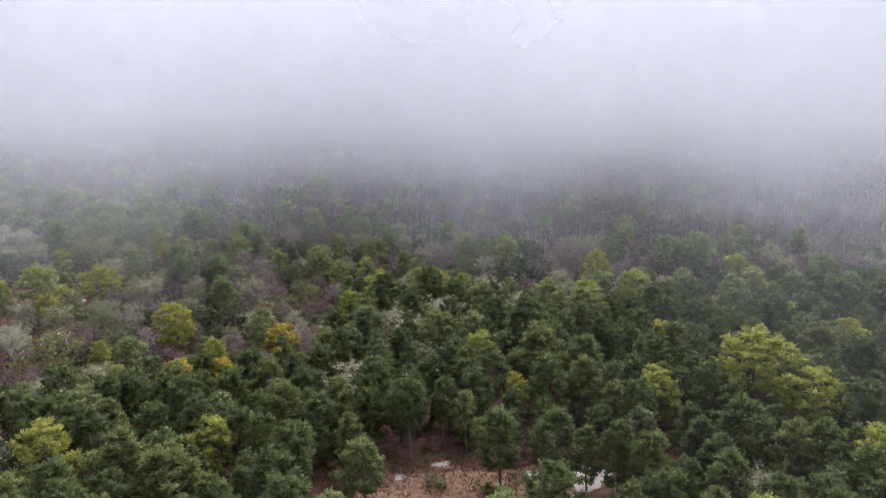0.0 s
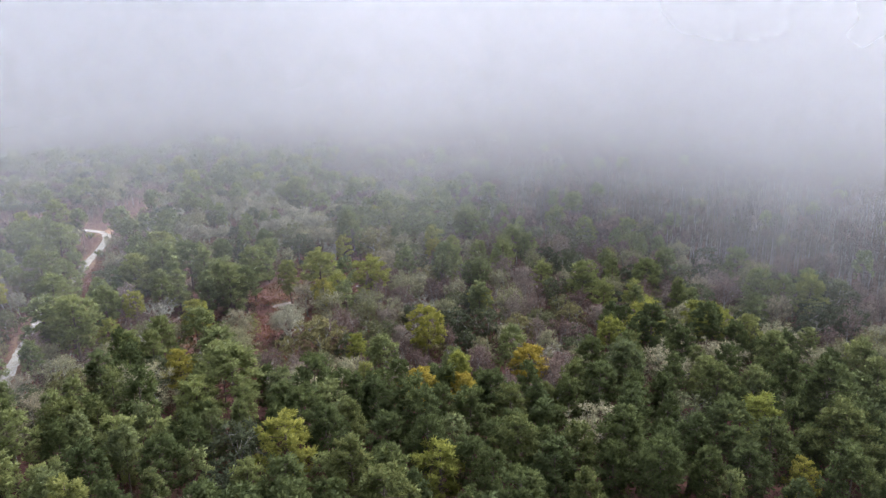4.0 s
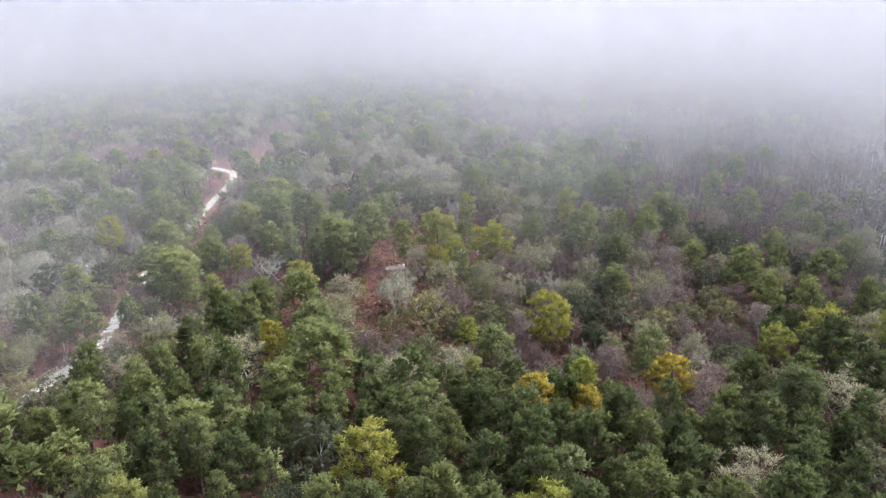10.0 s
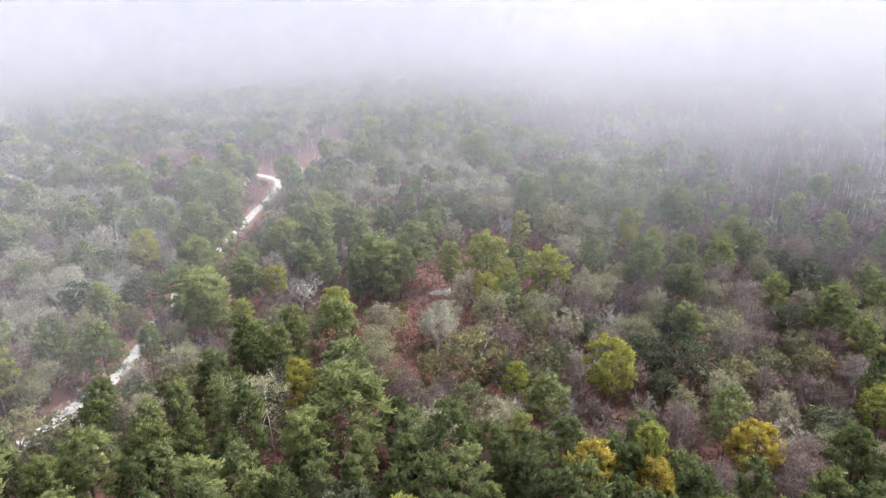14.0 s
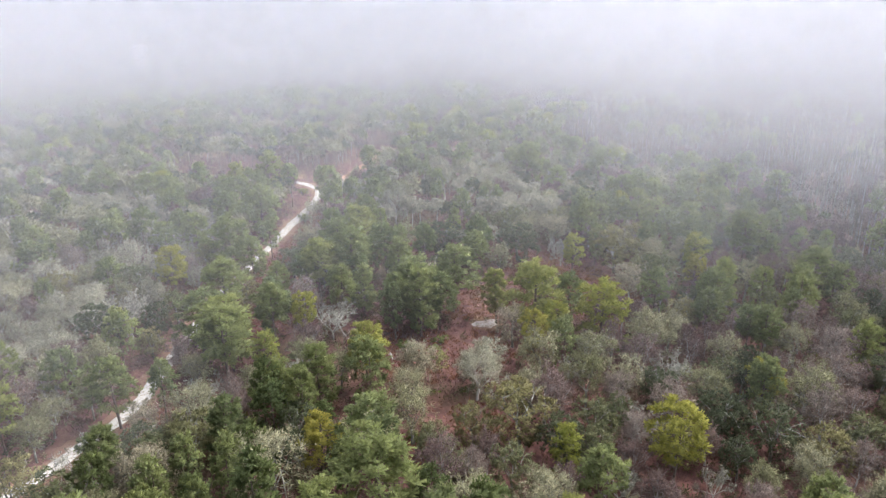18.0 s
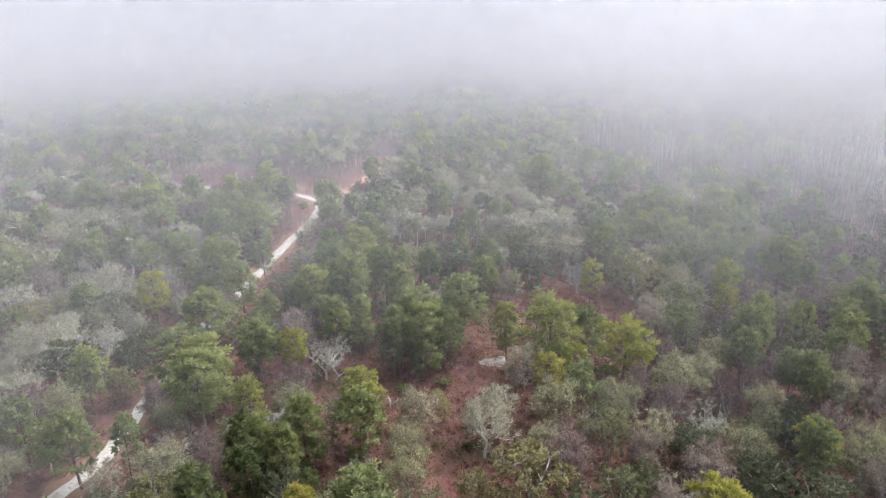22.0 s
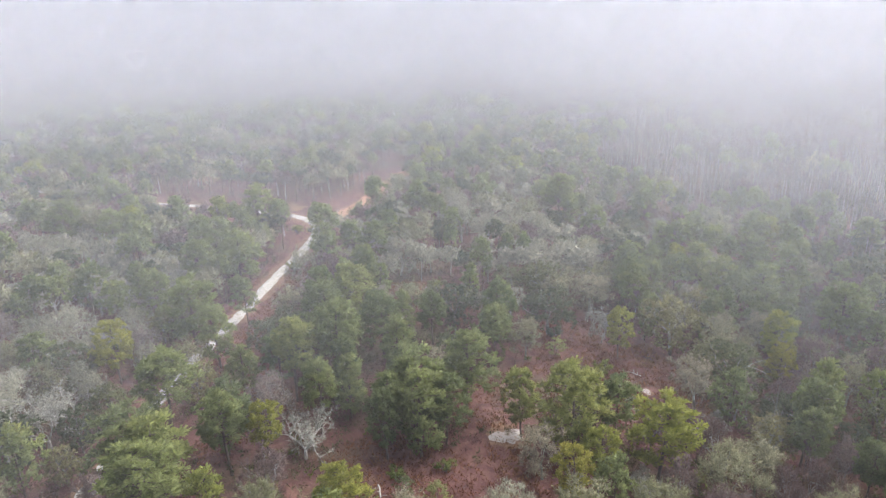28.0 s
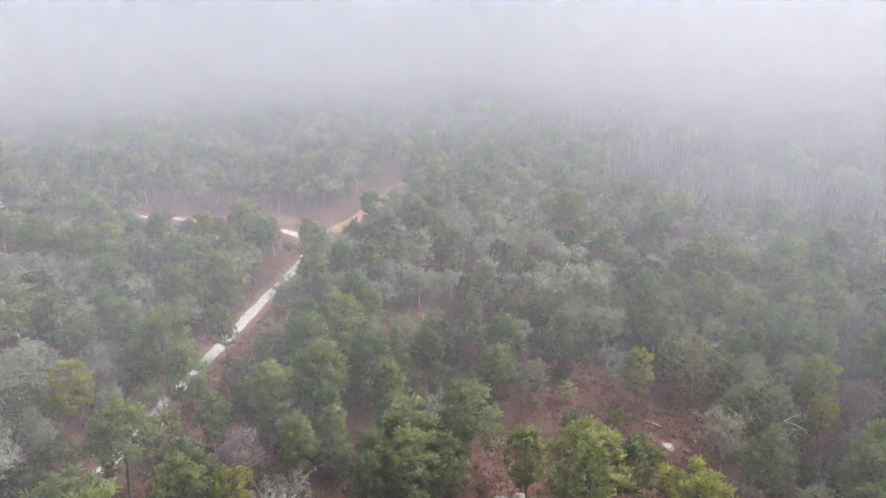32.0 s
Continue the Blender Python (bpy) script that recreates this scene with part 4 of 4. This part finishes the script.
FALLEN = [fallen_pattern(97 + i) for i in range(2)]
for i, (x, y) in enumerate([(-121.0, 152.5), (-118.2, 151.2), (-115.0, 146.2), (-120.2, 148.0), (-106.8, 197.0), (-111.0, 205.5), (-149.5, 165.0), (-163.0, 208.5)]):
    stem, twigs = FALLEN[i % 2]
    root = new("fallen_branch")
    root.matrix_world = Matrix.LocRotScale((x, y, ground_z(x, y)), Euler((0, 0, i * 1.9)), (0.8 + 0.1 * (i % 4),) * 3)
    tagged(root, "bleached fallen branch lying in the red-brown grass", "dead wood", "fallen branches")
    new("stem", stem).parent = root
    new("twigs", twigs).parent = root


# ---- the rest of the near forest, stand by stand ----
def stand(x, y, rng):
    """What grows at a place: (kind, radius)."""
    edge = np.interp(x, [p[0] for p in SWAMP_EDGE], [p[1] for p in SWAMP_EDGE])
    road_x = np.interp(y, [60, 86, 114, 157, 217], [-129, -134, -150, -185, -240])
    u = rng.uniform()
    if y > edge + rng.uniform(-10, 10):
        kinds = [("cypress", 0.80), ("bare", 0.94), ("hardwood", 0.97), ("pine", 0.99), ("oak", 1.0)]
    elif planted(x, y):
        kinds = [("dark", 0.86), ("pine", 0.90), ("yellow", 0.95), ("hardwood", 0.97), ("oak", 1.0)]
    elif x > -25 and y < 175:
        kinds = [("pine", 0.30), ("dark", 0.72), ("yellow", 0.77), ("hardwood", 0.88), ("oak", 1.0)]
    elif y < 118 and x > -118:
        kinds = [("pine", 0.38), ("dark", 0.62), ("yellow", 0.68), ("hardwood", 0.84), ("oak", 1.0)]
    elif lichened(x, y):
        kinds = [("lichen", 0.34), ("hardwood", 0.56), ("bare", 0.64), ("pine", 0.76), ("oak", 1.0)]
    elif x < road_x:
        kinds = [("pine", 0.28), ("yellow", 0.30), ("bare", 0.44), ("hardwood", 0.70), ("oak", 0.97), ("pale", 1.0)]
    elif x > -95:
        kinds = [("pine", 0.10), ("yellow", 0.12), ("bare", 0.45), ("hardwood", 0.57), ("oak", 0.98), ("pale", 1.0)]
    else:
        kinds = [("pine", 0.42), ("yellow", 0.45), ("bare", 0.53), ("hardwood", 0.76), ("oak", 0.97), ("pale", 1.0)]
    kind = next(k for k, c in kinds if u <= c)
    if kind in ("oak", "hardwood"):
        return kind, MEAN_RADIUS[kind] * rng.uniform(0.72, 1.4)
    return kind, MEAN_RADIUS[kind] * rng.uniform(0.66, 1.25)


FLIGHT = [(0, 0), (-21, 56), (-61, 105)]
fill_rng = np.random.RandomState(9)
cells = {}


def crowd(x, y, r, squeeze):
    i, j = int(x // 10), int(y // 10)
    return any((x - a) ** 2 + (y - b) ** 2 < (squeeze * (r + c)) ** 2 for di in (-1, 0, 1) for dj in (-1, 0, 1) for a, b, c in cells.get((i + di, j + dj), ()))


def note_cell(x, y, r):
    cells.setdefault((int(x // 10), int(y // 10)), []).append((x, y, r))


for q in taken:
    note_cell(*q)


def free(x, y, r):
    if along((x, y), ROAD) < r * 0.55 + 1.7 or along((x, y), BRANCH) < r + 3.5:
        return False
    return not in_clearing(x, y, 0.3 * r)


def in_sight(x, y):
    """The wedge of country that the flight looks over."""
    east = x < 20 + 0.72 * (y + 10)
    west = -(x + 61) < 125 + 6 * (y - 85)
    return east and west and y > 62


far = {k: [] for k in PATTERNS}
for tries in range(88000):
    d = math.sqrt(fill_rng.uniform(0, 670 ** 2)) if tries > 18000 else math.sqrt(fill_rng.uniform(20 ** 2, 215 ** 2))
    a = fill_rng.uniform(-100, 100)
    x, y = -30 - d * math.sin(radians(a)), 60 + d * math.cos(radians(a))
    seen = in_sight(x, y)
    if not seen and d > 260:
        continue
    d = along((x, y), FLIGHT)
    if d > 580:
        continue
    kind, r = stand(x, y, fill_rng)
    near = seen and d < 150 and counts.get(LABELS[kind][0], 0) < 310
    if crowd(x, y, r, (0.98 if -175 < x < -92 and 122 < y < 215 else 0.76 if d < 150 else 0.68 if d < 330 else 0.64) if seen else 0.95) or (d < 340 and not free(x, y, r)):
        continue
    note_cell(x, y, r)
    if near:
        tree(kind, x, y, r)
    else:
        far[kind].append((x, y, r, d if seen else 300))

# ---- woods farther off, one mesh for each kind ----
FAR_LOOK = {"pine": M_PINE_FAR, "yellow": M_YELLOW, "golden": M_GOLD, "dark": M_DARK_FAR, "young": M_PINE_FAR, "oak": M_OAK_FAR, "bare": M_MAUVE_FAR, "lichen": M_LICHEN, "hardwood": M_TWIG_FAR, "pale": M_PALE, "cypress": M_SWAMP_FAR}
FAR_NAMES = {"pine": "pine_woods", "golden": "golden_woods", "dark": "dark_pine_woods", "yellow": "yellow_pine_woods", "young": "sapling_woods", "oak": "oak_woods", "bare": "bare_woods", "lichen": "lichened_woods", "hardwood": "hardwood_woods", "pale": "pale_woods", "cypress": "swamp_woods"}
FAR_BARK = {"pine": B_PINE, "golden": B_PINE, "dark": B_PINE, "yellow": B_PINE, "young": B_PINE, "oak": B_GREY, "bare": B_SWAMP, "lichen": B_PALE, "hardwood": B_GREY, "pale": B_PALE, "cypress": B_SWAMP}


def far_woods(kind, rows):
    rng = np.random.RandomState(len(kind))
    loose = []
    for trunk, wood, crown in PATTERNS[kind]:
        co = np.empty(len(crown.vertices) * 3, np.float32)
        crown.vertices.foreach_get("co", co)
        loose.append(co.reshape(-1, 3, 3))
    solid = {"pine": "pine", "yellow": "pine", "dark": "pine", "oak": "oak", "hardwood": "hardwood", "bare": "bare_tree", "lichen": "lichened_tree"}
    blocks, outs, stems = [], [], Geo()
    for x, y, r, d in rows:
        which = rng.randint(len(loose))
        tri = loose[which]
        keep = 1500 if d < 150 else 460 if d < 230 else 230 if d < 330 else 70
        keep = int(keep * (0.8 if kind in ("hardwood", "cypress") else 1.0))
        if kind in solid:
            tips, heart, sizes = CLUMPS[solid[kind]][which % len(CLUMPS[solid[kind]])]
            few = 130 if d < 150 else 80 if d < 230 else 42 if d < 330 else 18 if d < 450 else 8
            each = 18 if d < 150 else 12 if d < 230 else 9 if d < 330 else 7
            grow = min(2.8, (len(tips) / min(few, len(tips))) ** 0.5)
            top = np.argsort(-tips[:, 2] + rng.uniform(0, 5.0, len(tips)))[:few]
            wide = (0.06 if kind in ("hardwood", "bare", "lichen") else 0.115) * grow * (1.3 if d < 150 else 1.7 if d < 330 else 2.4)
            pick, face = tufts(rng, tips[top], each, sizes[top] * grow, wide, heart[top], 0.4, 0.5, 0.5)
        else:
            pick = tri[rng.permutation(len(tri))[:keep]]
            c = pick.mean(axis=1, keepdims=True)
            fat = min(2.0, math.sqrt(len(tri) / max(1, len(pick))) * 0.9)
            pick = c + (pick - c) * fat
            face = np.repeat(unit(c - tri.mean(axis=(0, 1))) + (0, 0, 0.4), 3, axis=1)
        s = r / MEAN_RADIUS[kind]
        a = rng.uniform(0, 6.283)
        rot = np.array([[math.cos(a), -math.sin(a), 0], [math.sin(a), math.cos(a), 0], [0, 0, 1]])
        tall = (0.5 + 0.42 * s) * rng.uniform(0.9, 1.12)
        blocks.append((pick * (s, s, tall)) @ rot.T + (x, y, ground_z(x, y)))
        outs.append(face @ rot.T)
        if d < (560 if kind == "cypress" else 360):
            h = {"cypress": 13.0, "pine": 12.0, "dark": 12.0, "yellow": 12.0}.get(kind, 6.0) * tall
            stems.tube([(x, y, -0.5), (x + rng.uniform(-0.5, 0.5), y, h)], [0.27, 0.10] if kind == "cypress" else [0.2, 0.07], 4)
    root = tagged(new(FAR_NAMES[kind]), LABELS[kind][1] + ", one of the woods beyond", "woods", kind="stuff")
    new("crowns", loose_mesh(FAR_NAMES[kind], np.concatenate(blocks), FAR_LOOK[kind], np.concatenate(outs))).parent = root
    if stems.n:
        new("trunks", stems.mesh(FAR_NAMES[kind] + "_trunks", FAR_BARK[kind])).parent = root
    for ob in root.children:
        ob["kind"] = "stuff"


for kind, rows in far.items():
    if rows:
        far_woods(kind, rows)


# ---- undergrowth ----
def undergrowth(name, label, category, count, seed, material, inside, make, reach=230):
    rng = np.random.RandomState(seed)
    blocks = []
    while count > 0:
        count -= 1
        d, a = math.sqrt(rng.uniform(40 ** 2, reach ** 2)), rng.uniform(-46, 90)
        x, y = -30 - d * math.sin(radians(a)), 60 + d * math.cos(radians(a))
        if inside is not None and in_clearing(x, y) != inside:
            continue
        if along((x, y), ROAD) < 3.4:
            continue
        blocks.append(make(rng) + (x, y, ground_z(x, y)))
    tagged(new(name, loose_mesh(name, np.concatenate(blocks), material)), label, category, kind="stuff")


def bush(rng):
    s = rng.uniform(0.7, 2.1)
    return leaves(rng, rng.normal(size=(5, 3)) * (s * 0.5, s * 0.5, s * 0.25) + (0, 0, s * 0.6), 8, (s * 0.3, s * 0.3, s * 0.3), 0.3)


def frond(rng):
    n = rng.randint(3, 6)
    return blades(rng, rng.normal(size=(n, 3)) * (0.6, 0.6, 0.1) + (0, 0, 0.55), 10, 0.1, 0.95, 0.09, 0.5)


def tuft(rng):
    d = rng.normal(size=(9, 3)) * (0.35, 0.35, 0.0)
    h = rng.uniform(0.2, 0.6, (9, 1))
    tip = d * 1.5 + np.concatenate([rng.normal(size=(9, 2)) * 0.15, h], axis=1)
    side = rng.normal(size=(9, 3)) * (0.07, 0.07, 0)
    return np.stack([d - side, d + side, tip], axis=1)


undergrowth("underbrush", "low mixed brush of brown, grey and green leaves", "bushes", 9000, 301, M_BRUSH, False, bush)
undergrowth("palmetto", "yellow-green saw palmetto growing in low clumps", "bushes", 700, 302, M_PALM, False, frond, 190)
def brushwood(rng):
    h = rng.uniform(1.2, 3.4)
    c = rng.normal(size=(4, 3)) * (h * 0.28, h * 0.28, 0.1) + (0, 0, h * 0.3)
    return tufts(rng, c, 9, h * 0.72, 0.035, np.array([0.0, 0.0, -1.0]), 0.9, 0.6)[0]


undergrowth("brushwood", "bare maroon and purple-brown brushwood under the trees", "bushes", 6500, 304, M_BRUSHWOOD, False, brushwood)
undergrowth("dry_grass", "tufts of red-brown dry grass in the clearings", "grass", 80000, 303, M_GRASS, True, tuft, 230)

# ---- low cloud over the forest: thin veils, one behind the other, that bend round the flight ----
FOG_TAIL, FOG_HEAD = np.array([40.0, -120.0]), np.array([-61.0, 105.0])
WEST = (-225.0, -170.0, 0.40, 1.0)
M_HAZE = fog_material("drifting_haze", 0.056, 0.02, [(-190.0, -150.0, 0.6, 1.0), (-125.0, -90.0, 1.0, 0.6), (-70.0, -40.0, 1.0, 0.1)])
M_FOG_EDGE = fog_material("thin_cloud", 0.027, 0.013, [WEST, (-140.0, -60.0, 1.0, 1.3), (-50.0, -15.0, 1.0, 1.4), (10.0, 70.0, 1.0, 0.25)])
M_FOG = fog_material("low_cloud", 0.075, 0.011, [(-280.0, -180.0, 0.75, 1.0), (-130.0, -70.0, 1.0, 1.7), (-55.0, -15.0, 1.0, 1.45), (30.0, 120.0, 1.0, 0.6)])
M_FOG_FAR = fog_material("drawn_cloud", 0.135, 0.011, [(-260.0, -140.0, 0.85, 1.0), (-70.0, -25.0, 1.0, 1.4), (10.0, 120.0, 1.0, 0.7)])
M_FOG_DEEP = fog_material("deep_cloud", 0.18, 0.010, [(-80.0, -25.0, 1.0, 1.2)])
M_WALL = fog_material("thick_cloud", 0.34, 0.008, [(-80.0, -25.0, 1.0, 1.1)])


def fog_bank(radius, seed, material, top=136.0):
    rng = np.random.RandomState(seed)
    ph = rng.uniform(0, 6.28, 3)
    way = unit(FOG_HEAD - FOG_TAIL)
    left = np.array([-way[1], way[0]])
    base = [(FOG_TAIL + (FOG_HEAD - FOG_TAIL) * t, left) for t in np.arange(12) / 12]
    base += [(FOG_HEAD, left * math.cos(a) + way * math.sin(a)) for a in np.linspace(0, math.pi, 60)]
    base += [(FOG_HEAD + (FOG_TAIL - FOG_HEAD) * t, -left) for t in np.arange(1, 13) / 12]
    k, rows_, verts = len(base), 8, []
    for j in range(rows_ + 1):
        z = -1.0 + top * j / rows_
        for i, (p, d) in enumerate(base):
            w = radius * (1 + 0.025 * math.sin(i * 0.21 + ph[0]) + 0.015 * math.sin(i * 0.47 + ph[1])) + 4 * math.sin(z * 0.04 + ph[2])
            verts.append((*(p + d * w), z))
    me = bpy.data.meshes.new("fog_bank")
    me.from_pydata(verts, [], [(j * k + i, j * k + i + 1, (j + 1) * k + i + 1, (j + 1) * k + i) for j in range(rows_) for i in range(k - 1)])
    me.materials.append(material)
    me.shade_smooth()
    return tagged(new("fog_bank", me), "thin white veil of low cloud drifting over the forest", "fog", "low cloud", "stuff")


for i in range(2):
    fog_bank(60 + 26 * i, 390 + i, M_HAZE)
for i in range(8):
    fog_bank(112 + 10 * i, 400 + i, M_FOG_EDGE)
for i in range(9):
    fog_bank(196 + 22 * i, 420 + i, M_FOG if i < 5 else M_FOG_FAR)
for i in range(10):
    fog_bank(396 + 24 * i, 430 + i, M_FOG_DEEP)
for i in range(5):
    fog_bank(640 + 50 * i, 450 + i, M_WALL, 200.0 + 40 * i)
fog_bank(900, 456, fog_material("cloud_wall", 9.0, 0.008, []), 420.0)
